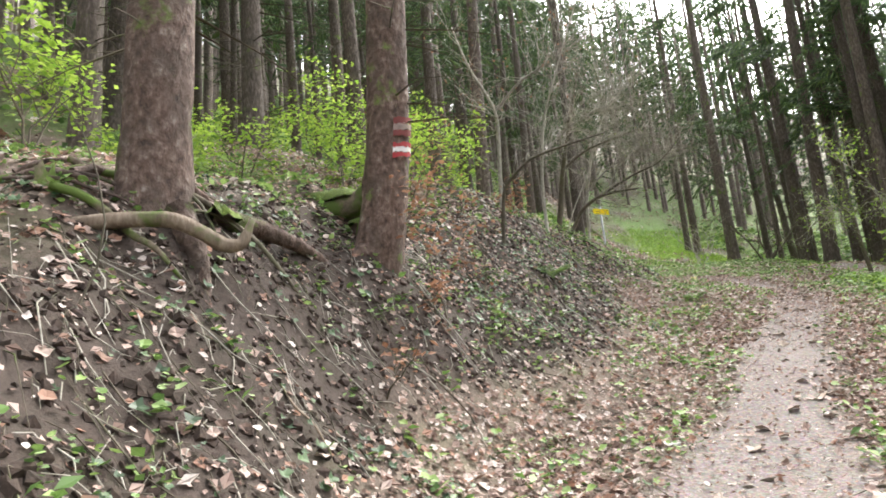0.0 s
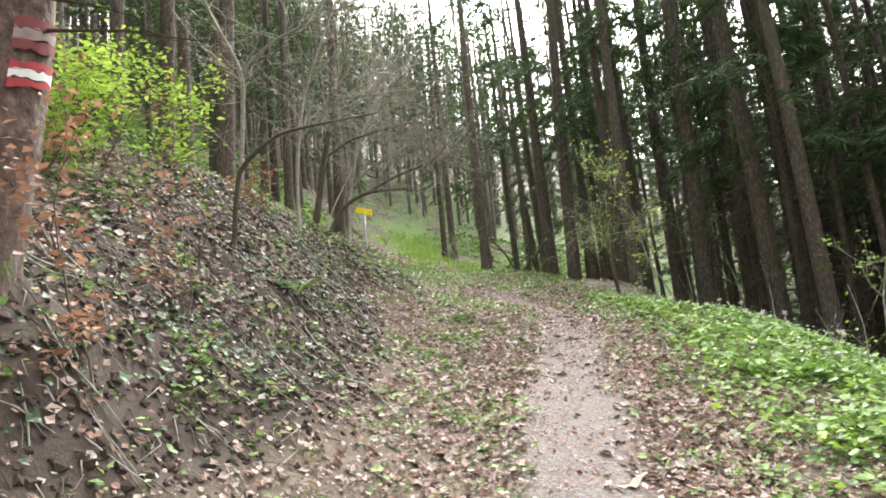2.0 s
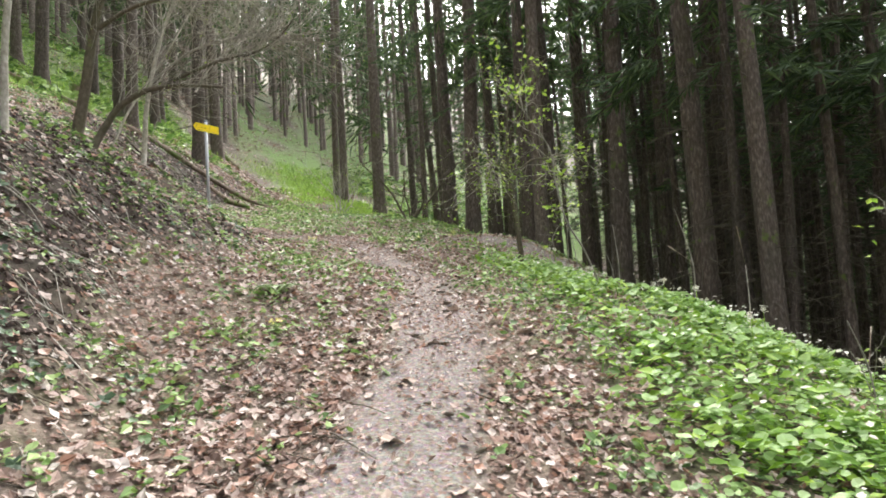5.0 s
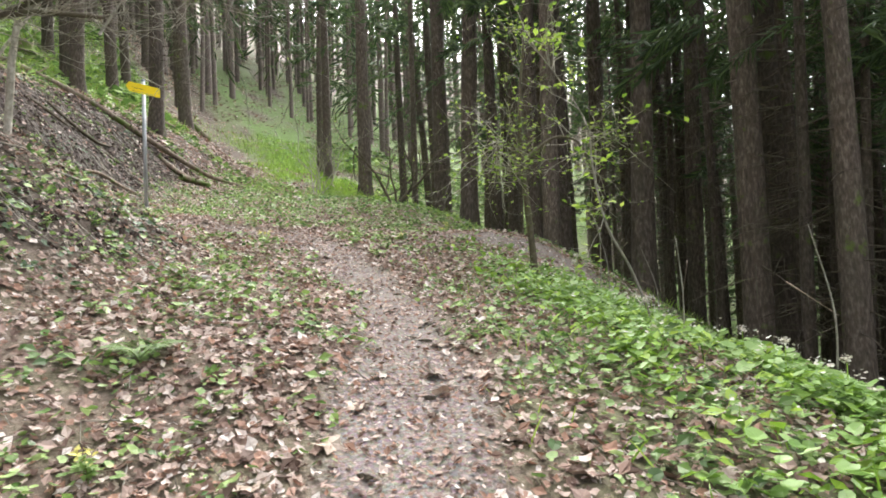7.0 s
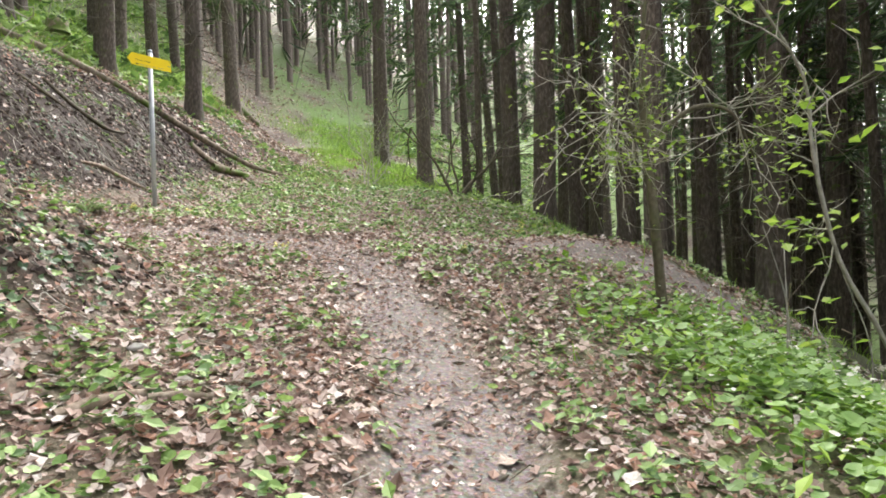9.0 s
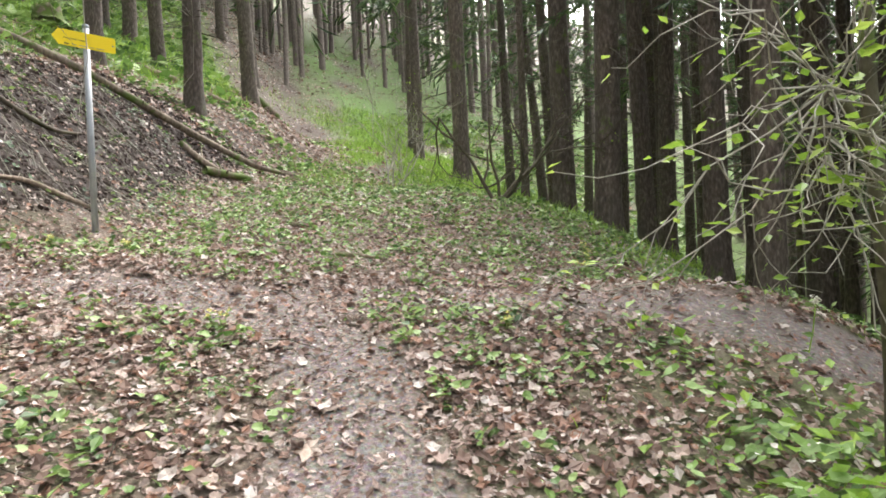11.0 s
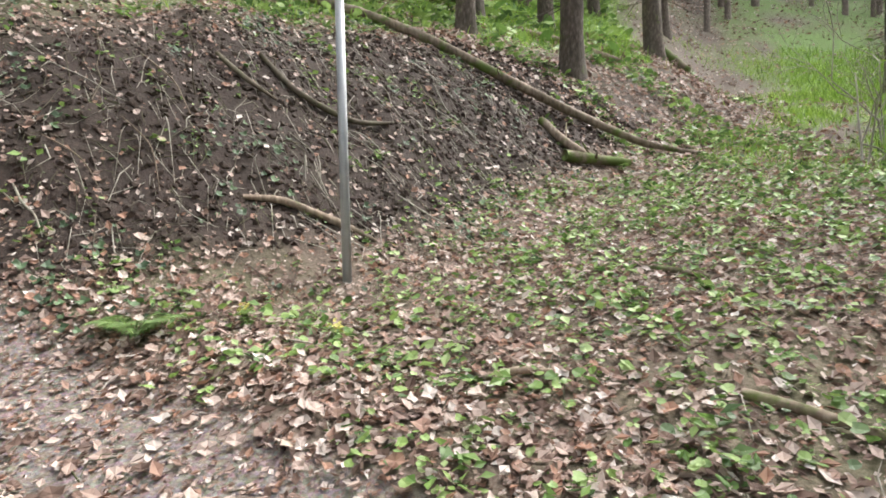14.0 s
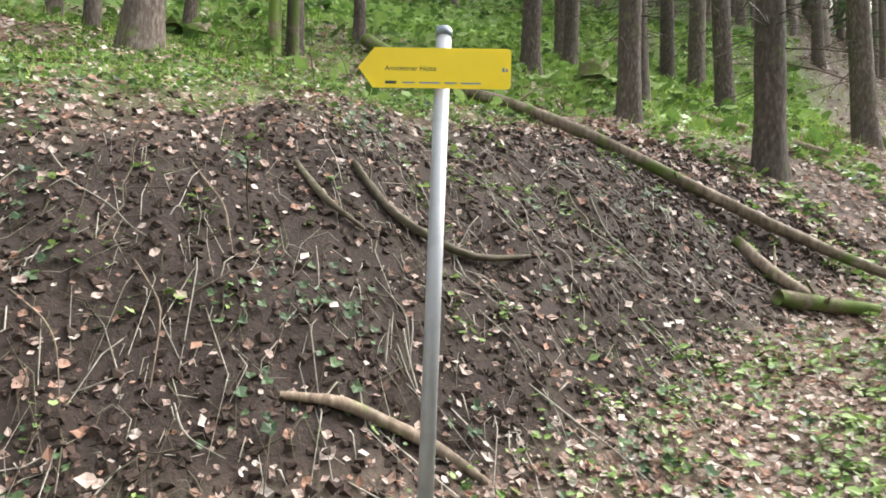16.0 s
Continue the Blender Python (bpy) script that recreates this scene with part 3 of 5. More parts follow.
while len(standing) < 145:
    x, y = rng.uniform(10.5, 26), rng.uniform(0, 34)
    if x > np.interp(y, CREST_Y, CREST_X) + 3.4 and clear_of(x, y, standing, 1.05):
        kind = thin_kinds[rng.randint(2)] if rng.rand() < 0.55 else near_kinds[rng.randint(3)]
        copy_thing(kind, set_tree(kind, x, y, rng.normal(0, 1.3, 2), rng.uniform(0, 360), rng.uniform(0.75, 1.05)))
        standing.append((x, y))
dense = 0
while dense < 105:
    x, y = rng.uniform(12, 28), rng.uniform(2, 21)
    if x > np.interp(y, CREST_Y, CREST_X) + 3.4 and clear_of(x, y, standing, 0.75):
        kind = thin_kinds[rng.randint(2)]
        copy_thing(kind, set_tree(kind, x, y, rng.normal(0, 1.3, 2), rng.uniform(0, 360), rng.uniform(0.75, 1.1)))
        standing.append((x, y))
        dense += 1
tries = 0
while len(standing) < 292 and tries < 14000:
    tries += 1
    x, y = rng.uniform(-34, 62), rng.uniform(-14, 85)
    toe, crest = float(section(y, 3)), float(np.interp(y, CREST_Y, CREST_X))
    right, left = x > max(crest + 2, 20) or (y > 44 and x > 2), x < toe - 7.5 or (y > 40 and x < 6)
    glade = 11 < x < 30 and y > 34 and rng.rand() < 0.6
    if (right or left) and not glade and clear_of(x, y, standing, 2.1):
        kind = far_kinds[rng.randint(2)]
        copy_thing(kind, set_tree(kind, x, y, rng.normal(0, 1.3, 2), rng.uniform(0, 360), rng.uniform(0.7, 1.15)))
        standing.append((x, y))


def far_wood(count, seed):
    """The wood beyond the single trees: trunks and crowns, too many and too far to count."""
    rng = np.random.RandomState(seed)
    st, P, A, S, spots = Sticks(), [], [], [], []
    while len(spots) < count:
        x, y = [(rng.uniform(-8, 30), rng.uniform(42, 85)), (rng.uniform(-42, -8), rng.uniform(0, 70)), (rng.uniform(-60, 85), rng.uniform(-25, 120)), (rng.uniform(22, 46), rng.uniform(-4, 38))][rng.choice(4, p=(0.32, 0.24, 0.3, 0.14))]
        toe, crest = float(section(y, 3)), float(np.interp(y, CREST_Y, CREST_X))
        away = math.hypot(x - 5, y - 11)
        if 11 < x < 32 and 34 < y < 80 and rng.rand() < 0.6:
            continue
        if away < (17 if x < -8 else 21) or (toe - 8 < x < crest + 2 and y < 44) or not clear_of(x, y, standing, 1.3) or not clear_of(x, y, spots, 1.3):
            continue
        spots.append((x, y))
        z, h, r = float(lie(x, y)), rng.uniform(17, 26), rng.uniform(0.1, 0.24)
        lean = rng.normal(0, 0.4, 2)
        st.add([(x, y, z - 0.4), (x + lean[0] * 0.3, y + lean[1] * 0.3, z + h * 0.4), (x + lean[0], y + lean[1], z + h)], [r * 1.15, r * 0.8, 0.03], 7)
        n, lo = 175, rng.uniform(3.5, 11) if x < 20 else rng.uniform(2.5, 9)
        u, a = rng.uniform(0, 1, n) ** 1.2, rng.uniform(0, 6.28, n)
        q = 2.3 * (1 - u) ** 0.8 * np.sqrt(rng.uniform(0, 1, n)) + 0.1
        P.append(np.stack([x + lean[0] * u + q * np.cos(a), y + lean[1] * u + q * np.sin(a), z + lo + (h - lo) * u - 0.35 * q], 1))
        ahead = np.stack([np.cos(a), np.sin(a), rng.uniform(-1, 0, n)], 1) + rng.normal(0, 0.4, (n, 3))
        ahead /= np.linalg.norm(ahead, axis=1, keepdims=True)
        right = np.cross(ahead, rng.normal(size=(n, 3)))
        right /= np.linalg.norm(right, axis=1, keepdims=True)
        A.append(np.stack([right, ahead, np.cross(right, ahead)], 2))
        S.append(rng.uniform(0.7, 1.5, n))
    t = thing("far_wood", pose(0, 0, 0), "dense dark spruce wood on the slopes all around", "wood", kind="stuff")
    linked("trunk", st.mesh("trunk"), BARK, t)["kind"] = "stuff"
    linked("crown", strewn("crown", SPRAY, SPRAY_Q, np.concatenate(P), np.concatenate(A), np.concatenate(S)), NEEDLES, t)["kind"] = "stuff"


far_wood(900, 17)
for k, (kind, spot) in enumerate(zip(near_kinds + thin_kinds + far_kinds, [(20, -6), (24, -9), (-9, -3), (18, -9), (-7, -8), (28, -4), (-12, 2)])):
    kind.matrix_basis = set_tree(kind, *spot)


# ---- the two marked trees by the start, with their roots ----
def hung(points, lift=0.0):
    """A line laid on the ground: (x, y, height above it)."""
    return [(x, y, float(lie(x, y)) + h + lift) for x, y, h in points]


def stick_part(name, points, radii, material, parent, label="", sides=8, lump=0.06, seed=0):
    st = Sticks()
    p = np.asarray(points, float)
    t, k = np.linspace(0, len(p) - 1, 4 * len(p) - 3), np.arange(len(p))
    fine = np.stack([np.interp(t, k, p[:, i]) for i in range(3)], 1)
    for _ in range(2):
        fine[1:-1] = 0.25 * fine[:-2] + 0.5 * fine[1:-1] + 0.25 * fine[2:]
    st.add(fine, np.interp(t, k, radii), sides, lump, np.random.RandomState(seed))
    return linked(name, st.mesh(name), material, parent, label)


def local(points, ob):
    inv = ob.matrix_basis.inverted()
    return [tuple(inv @ Vector(p)) for p in points]


def moss_pad(parent, at, size, seed):
    """A low uneven cushion of moss."""
    r, n, m = np.random.RandomState(seed), 14, 6
    a, v = np.linspace(0, 2 * np.pi, n, endpoint=False), []
    edge = 1 + 0.25 * r.normal(size=n)
    for i in range(m):
        s = i / (m - 1)
        for j in range(n):
            q = (1 - s) * edge[j]
            v.append((at[0] + size[0] * q * math.cos(a[j]), at[1] + size[1] * q * math.sin(a[j]), at[2] + size[2] * (math.sqrt(max(0, 1 - (1 - s) ** 2)) - 0.35 + 0.1 * r.normal())))
    q = [(i * n + j, i * n + (j + 1) % n, (i + 1) * n + (j + 1) % n, (i + 1) * n + j) for i in range(m - 1) for j in range(n)]
    return linked("moss", array_mesh("moss", v, q, True), MOSS, parent, "bright green moss cushion")


rng = np.random.RandomState(21)
old = spruce(rng, pose(-1.27, 4.85, 2.55, 1.0, 1.5, 20), 24, 0.225, 6.5, 2.6, 80, 40, label="thick old spruce with flaking reddish bark above exposed roots", bark=BARK_NEAR, dead=40, flare=0.32, sides=28)
ROOTS = [([(-1.8, 4.2, 2.52), (-1.33, 4.26, 2.57), (-0.9, 4.33, 2.57), (-0.77, 4.4, 2.5), (-0.63, 4.47, 2.4), (-0.55, 4.52, 2.42), (-0.5, 4.55, 2.57)], [0.035, 0.045, 0.05, 0.045, 0.045, 0.04, 0.02]),
         ([(-0.95, 4.95, 2.75), (-0.7, 5.3, 2.72), (-0.45, 5.7, 2.62), (-0.3, 6.1, 2.45)], [0.1, 0.07, 0.05, 0.03]),
         ([(-1.35, 4.7, 2.75), (-1.6, 4.5, 2.62), (-1.9, 4.4, 2.45)], [0.12, 0.09, 0.06]),
         ([(-1.0, 4.65, 2.7), (-0.8, 4.5, 2.35), (-0.72, 4.4, 2.0)], [0.1, 0.06, 0.03]),
         ([(-1.2, 4.6, 2.65), (-1.3, 4.35, 2.3), (-1.25, 4.2, 1.95)], [0.09, 0.05, 0.03])]
for k, (pts, radii) in enumerate(ROOTS):
    stick_part("root", local(pts, old), radii, DEADWOOD if k == 0 else BARK_NEAR, old, "bare weathered root" if k == 0 else "", seed=k)
crooked = np.random.RandomState(41)
for k in range(12):
    x, y, a = crooked.uniform(-2.3, -0.6), crooked.uniform(4.25, 5.0), crooked.uniform(-0.3, 0.9)
    pts = []
    for i in range(6):
        pts.append((x, y, 0.05 + 0.05 * crooked.rand() - 0.09 * (i == 5)))
        a += crooked.normal(0, 0.25)
        x, y = x + 0.16 * math.cos(a), y + 0.16 * math.sin(a)
    thick = crooked.uniform(0.012, 0.038)
    stick_part("root", local(hung(pts), old), [thick, thick, thick * 0.9, thick * 0.8, thick * 0.6, thick * 0.3], (BARK_NEAR, TWIG_DARK, BARK_NEAR, MOSSY)[k % 4], old, seed=60 + k)
for k, (at, size) in enumerate([((-1.5, 4.65, 2.78), (0.16, 0.14, 0.07)), ((-0.85, 4.95, 2.74), (0.1, 0.26, 0.08)), ((-1.95, 4.6, 2.85), (0.3, 0.2, 0.09)), ((-1.0, 5.1, 2.72), (0.14, 0.2, 0.07)), ((-1.75, 4.4, 2.6), (0.25, 0.14, 0.05))]):
    moss_pad(old, old.matrix_basis.inverted() @ Vector(at), size, k)

marked = spruce(rng, pose(0.16, 6.5, 2.62, 1.5, 1.6, 0), 22, 0.21, 6.5, 2.3, 80, 40, label="slender spruce with red and white trail marks painted on its bark", bark=BARK_NEAR, dead=40, flare=0.2, sides=24, bend=-0.2)
to_eye = math.atan2(0.93 - 6.5, 0.76 - 0.12)


def paint_band(z0, z1, a0, a1, radius, material, name, label, slope=0.05):
    """A patch of paint that follows the round trunk."""
    v, q, n, m = [], [], 10, 4
    r = np.random.RandomState(int(z0 * 100))
    for i in range(m):
        for j in range(n):
            a, s = a0 + (a1 - a0) * j / (n - 1), i / (m - 1)
            z = z0 + (z1 - z0) * s + slope * (j / (n - 1) - 0.5) + (0.008 * r.normal() if i in (0, m - 1) else 0)
            cx = -0.2 * math.exp(-max(z, 0) / 0.9)
            v.append((cx + radius * math.cos(a), radius * math.sin(a), z))
    q = [(i * n + j, i * n + j + 1, (i + 1) * n + j + 1, (i + 1) * n + j) for i in range(m - 1) for j in range(n - 1)]
    return linked(name, array_mesh(name, v, q, True), material, marked, label)


A0, A1 = to_eye + 0.25, to_eye + 1.4
for z0, z1, mat, label in ((0.95, 0.995, RED, "red paint band"), (0.995, 1.045, WHITE, "white paint band"), (1.045, 1.09, RED, "red paint band"),
                           (1.15, 1.21, RED_OLD, "faded red paint band"), (1.21, 1.27, WHITE_OLD, "worn white paint band"), (1.27, 1.33, RED_OLD, "faded red paint band")):
    paint_band(z0, z1, A0, A1, 0.221, mat, "trail_mark", label)
stick_part("root", local([(-0.02, 6.55, 3.05), (-0.3, 6.75, 2.98), (-0.62, 6.95, 2.9), (-0.95, 7.1, 2.85)], marked), [0.1, 0.085, 0.06, 0.03], BARK_NEAR, marked, seed=8)
stick_part("root", local([(0.04, 6.6, 3.5), (-0.12, 6.72, 3.32), (-0.36, 6.86, 3.26), (-0.7, 7.0, 3.3), (-1.1, 7.1, 3.3), (-1.4, 7.15, 3.2)], marked), [0.06, 0.12, 0.13, 0.12, 0.1, 0.05], MOSSY, marked, "thick moss-covered root buttress", sides=14, lump=0.14, seed=12)
stick_part("root", local([(0.0, 6.4, 2.75), (-0.3, 6.2, 2.6), (-0.5, 6.1, 2.5)], marked), [0.1, 0.07, 0.03], BARK_NEAR, marked, seed=9)
for k, (at, size) in enumerate([((-0.15, 6.65, 3.06), (0.16, 0.12, 0.07)), ((-0.5, 6.98, 3.42), (0.5, 0.22, 0.12)), ((-0.1, 6.45, 2.95), (0.1, 0.1, 0.16))]):
    moss_pad(marked, marked.matrix_basis.inverted() @ Vector(at), size, 20 + k)


def stump(x, y, radius, height, label, seed, mossy=True):
    r = np.random.RandomState(seed)
    t = thing("tree_stump", pose(x, y, float(lie(x, y)) - 0.08), label, "stump")
    n, rows, v = 16, 7, []
    a = np.linspace(0, 2 * np.pi, n, endpoint=False)
    jag = height * (1 + 0.25 * r.normal(size=n))
    for i in range(rows):
        s = i / (rows - 1)
        rr = radius * (1 + 0.9 * math.exp(-5 * s)) * (1 + 0.07 * r.normal(size=n)) * (0.35 if i == rows - 1 else 1)
        zz = jag * min(1, s * 1.2) * (0.7 if i == rows - 1 else 1)
        v += [(rr[j] * math.cos(a[j]), rr[j] * math.sin(a[j]), zz[j]) for j in range(n)]
    q = [(i * n + j, i * n + (j + 1) % n, (i + 1) * n + (j + 1) % n, (i + 1) * n + j) for i in range(rows - 1) for j in range(n)]
    linked("body", array_mesh("body", v, q, True), MOSSY if mossy else DEADWOOD, t)
    if mossy:
        moss_pad(t, (0.1 * radius, -radius, 0.3 * height), (radius * 1.1, radius * 0.7, height * 0.18), seed)
    return t


stump(-1.72, 4.42, 0.06, 0.16, "short mossy broken stump beside the old spruce", 3)
stump(2.25, 29.4, 0.3, 0.5, "rotten mossy stump on the slope above the bank", 4)
stump(-2.3, 23.2, 0.36, 0.25, "broad moss-covered stump in the green undergrowth", 5)


# ---- the signpost ----
def box(bm, x0, x1, y0, y1, z0, z1):
    bmesh.ops.create_cube(bm, size=1, matrix=Matrix.Translation(((x0 + x1) / 2, (y0 + y1) / 2, (z0 + z1) / 2)) @ Matrix.Diagonal((x1 - x0, y1 - y0, z1 - z0, 1)))


def signpost():
    base = Vector((4.897, 19.161, float(lie(4.897, 19.161)) - 0.02))
    t = thing("signpost", pose(*base, -1.9, 0.7, 27.8), "yellow arrow-shaped hiking sign on a grey galvanised steel pole", "signpost")
    top = 6.27 - base.z
    bm = bmesh.new()
    bmesh.ops.create_cone(bm, cap_ends=True, segments=24, radius1=0.031, radius2=0.031, depth=top + 0.2, matrix=Matrix.Translation((0, 0, top / 2 - 0.1)))
    part("pole", bm, STEEL, t, "galvanised steel tube")
    bm = bmesh.new()
    bmesh.ops.create_cone(bm, cap_ends=True, segments=24, radius1=0.0345, radius2=0.032, depth=0.04, matrix=Matrix.Translation((0, 0, top + 0.005)))
    bmesh.ops.bevel(bm, geom=[e for e in bm.edges if all(v.co.z > top for v in e.verts)], offset=0.006, segments=2, affect="EDGES")
    part("cap", bm, CAP, t, "grey plastic end cap")
    zc, h, left, right = 6.107 - base.z, 0.0825, -0.333, 0.272
    outline = [(left, 0), (left + 0.062, h), (right - 0.014, h), (right - 0.004, h - 0.004), (right, h - 0.014), (right, -h + 0.014), (right - 0.004, -h + 0.004), (right - 0.014, -h), (left + 0.062, -h)]
    bm = bmesh.new()
    front = [bm.verts.new((x, -0.046, zc + z)) for x, z in outline]
    back = [bm.verts.new((x, -0.043, zc + z)) for x, z in outline]
    bm.faces.new(front)
    bm.faces.new(back[::-1])
    for i in range(len(outline)):
        j = (i + 1) % len(outline)
        bm.faces.new((front[j], front[i], back[i], back[j]))
    bmesh.ops.recalc_face_normals(bm, faces=bm.faces[:])
    board = part("sign_board", bm, YELLOW, t, "yellow enamelled arrow board", smooth=False)
    words = bpy.data.curves.new("lettering", "FONT")
    words.body, words.size, words.extrude = "Amstettner Hütte", 0.028, 0.0005
    ob = new("words", words)
    flat = bpy.data.meshes.new_from_object(ob.evaluated_get(bpy.context.evaluated_depsgraph_get()))
    bpy.data.objects.remove(ob)
    flat.name = "lettering"
    flat.transform(Matrix.Translation((-0.226, -0.0466, zc - 0.012)) @ Matrix.Rotation(math.pi / 2, 4, "X"))
    linked("lettering", flat, BLACK, board, "black lettering")
    bars = [("logo", -0.222, -0.178, 0.012), ("small_print", -0.155, -0.105, 0.006), ("small_print", -0.088, -0.005, 0.006), ("small_print", 0.012, 0.062, 0.006), ("small_print", 0.078, 0.155, 0.006)]
    for name, x0, x1, hh in bars:
        bm = bmesh.new()
        box(bm, x0, x1, -0.0468, -0.046, zc - 0.061 - hh / 2, zc - 0.061 + hh / 2)
        part(name, bm, BLACK if name == "logo" else CAP, board, "", False)
    for x0, hh in ((0.238, 0.016), (0.251, 0.012)):
        bm = bmesh.new()
        box(bm, x0, x0 + 0.009, -0.0468, -0.046, zc - 0.012, zc - 0.012 + hh)
        part("route_number", bm, CAP, board, "", False)
    for z in (zc - 0.05, zc + 0.05):
        bm = bmesh.new()
        bmesh.ops.create_cone(bm, cap_ends=True, segments=24, radius1=0.0355, radius2=0.0355, depth=0.02, matrix=Matrix.Translation((0, 0, z)))
        box(bm, -0.05, 0.05, -0.043, -0.034, z - 0.01, z + 0.01)
        part("clamp", bm, STEEL, t, "steel clamp", False)
    return t


signpost()


# ---- logs and fallen branches ----
def fallen(name, points, radii, material, label, category, seed, group="", sides=10, stubs=0):
    p0 = Vector(points[0])
    t = thing(name, Matrix.Translation(p0), label, category, group)
    stick_part("stem", [tuple(Vector(p) - p0) for p in points], radii, material, t, seed=seed, sides=sides)
    r = np.random.RandomState(seed)
    for _ in range(stubs):
        k = r.randint(1, len(points))
        p = Vector(points[k]) - p0
        d = Vector(r.normal(size=3)).normalized()
        d.z = abs(d.z)
        stick_part("stub", [tuple(p), tuple(p + d * 0.12), tuple(p + d * r.uniform(0.2, 0.45))], [radii[k] * 0.4, radii[k] * 0.3, 0.006], DEADWOOD, t, seed=seed + 1, sides=5)
    return t


fallen("fallen_log", hung([(2.0, 24.0, 0.1), (3.0, 24.0, 0.13), (4.1, 24.0, 0.14), (4.85, 24.2, 0.14), (6.0, 24.65, 0.15), (6.8, 24.95, 0.12), (7.6, 25.15, 0.05)]), [0.07, 0.07, 0.068, 0.065, 0.06, 0.05, 0.028], DEADWOOD, "long fallen trunk with patches of moss lying down the slope", "log", 1, stubs=5)
fallen("fallen_log", hung([(5.45, 24.0, 0.1), (5.8, 23.8, 0.1), (6.15, 23.62, 0.1)]), [0.06, 0.065, 0.05], DEADWOOD, "pale broken log with no bark beside the fallen trunk", "log", 2, stubs=2)
fallen("fallen_log", hung([(5.85, 23.3, 0.09), (6.2, 23.6, 0.1), (6.6, 24.0, 0.06)]), [0.075, 0.075, 0.05], MOSSY, "short mossy log at the foot of the bank", "log", 3, stubs=1)
fallen("fallen_log", hung([(6.9, 33.0, 0.3), (7.3, 32.7, 0.2), (7.8, 32.35, 0.1)]), [0.12, 0.12, 0.1], MOSSY, "dark rotten log on the upper slope", "log", 4)
fallen("fallen_log", hung([(4.4, 28.7, 0.15), (5.3, 28.9, 0.12), (6.3, 29.1, 0.1)]), [0.08, 0.07, 0.05], DEADWOOD, "dark fallen branch lying across the upper slope", "log", 5, stubs=3)
fallen("fallen_log", hung([(-0.6, 25.6, 0.2), (0.3, 25.2, 0.16), (1.3, 25.0, 0.12)]), [0.12, 0.11, 0.08], MOSSY, "mossy log in the green undergrowth", "log", 6)
fallen("bank_root", hung([(4.0, 19.3, 0.02), (4.23, 19.47, 0.06), (4.56, 19.72, 0.05), (4.75, 19.75, 0.03), (4.95, 19.8, 0.0)]), [0.02, 0.03, 0.032, 0.025, 0.014], DEADWOOD, "thick brown root showing at the foot of the bank", "root", 7)
fallen("bank_root", hung([(3.4, 20.5, 0.03), (3.8, 20.45, 0.06), (4.2, 20.8, 0.05), (4.5, 21.45, 0.02)]), [0.025, 0.03, 0.028, 0.012], TWIG_DARK, "dark root running down the earth bank", "root", 8)
fallen("bank_root", hung([(3.15, 20.2, 0.02), (3.5, 20.1, 0.06), (3.75, 20.2, 0.03)]), [0.022, 0.026, 0.012], TWIG_DARK, "dark root running down the earth bank", "root", 9)
for k, (x, y, a, ln, rr) in enumerate([(4.95, 12.5, 0.5, 0.42, 0.028), (5.2, 12.52, 0.05, 0.25, 0.022), (4.75, 15.9, 1.1, 0.35, 0.02), (7.4, 17.9, -0.5, 0.5, 0.025), (6.3, 18.0, 0.3, 0.3, 0.018), (7.9, 13.2, 0.7, 0.5, 0.012), (7.0, 19.6, -0.6, 0.45, 0.022)]):
    pts = hung([(x - ln * math.cos(a) / 2, y - ln * math.sin(a) / 2, 0.02), (x, y, 0.035), (x + ln * math.cos(a) / 2, y + ln * math.sin(a) / 2, 0.02)])
    fallen("fallen_branch", pts, [rr, rr * 0.95, rr * 0.7], DEADWOOD, "short brown broken branch among the fallen leaves", "branch", 30 + k, "broken branches on the ground", 7)
rng = np.random.RandomState(33)
for k in range(70):
    y = rng.uniform(4, 23.5)
    toe = float(section(y, 3))
    x, ln, a = toe - rng.uniform(0.1, 2.0), rng.uniform(0.25, 0.75), rng.uniform(-0.9, 0.5)
    if float(line_distance(np.array(x), np.array(y), WAY)) < 0.7:
        continue
    bend = rng.normal(0, 0.08)
    pts = hung([(x - ln * math.cos(a) / 2, y - ln * math.sin(a) / 2, 0.0), (x - 0.1 * ln, y + bend, 0.05), (x + 0.15 * ln, y + bend, 0.06), (x + ln * math.cos(a) / 2, y + ln * math.sin(a) / 2, 0.03)])
    rr = rng.uniform(0.004, 0.009)
    fallen("fallen_branch", pts, [rr, rr, rr * 0.8, rr * 0.4], TWIG if k % 3 else DEADWOOD, "thin grey dead branch lying on the bank", "branch", 60 + k, "dead branches on the bank", 5)
for k, pts in enumerate([[(4.17, 19.92, 0.12), (4.2, 19.86, 0.05), (4.24, 19.8, 0.03)], [(4.22, 19.98, 0.1), (4.3, 19.92, 0.06), (4.4, 19.86, 0.02)]]):
    fallen("hanging_root", hung(pts), [0.006, 0.006, 0.004], TWIG, "pale thin root hanging from the earth bank", "root", 140 + k, "hanging roots", 5)


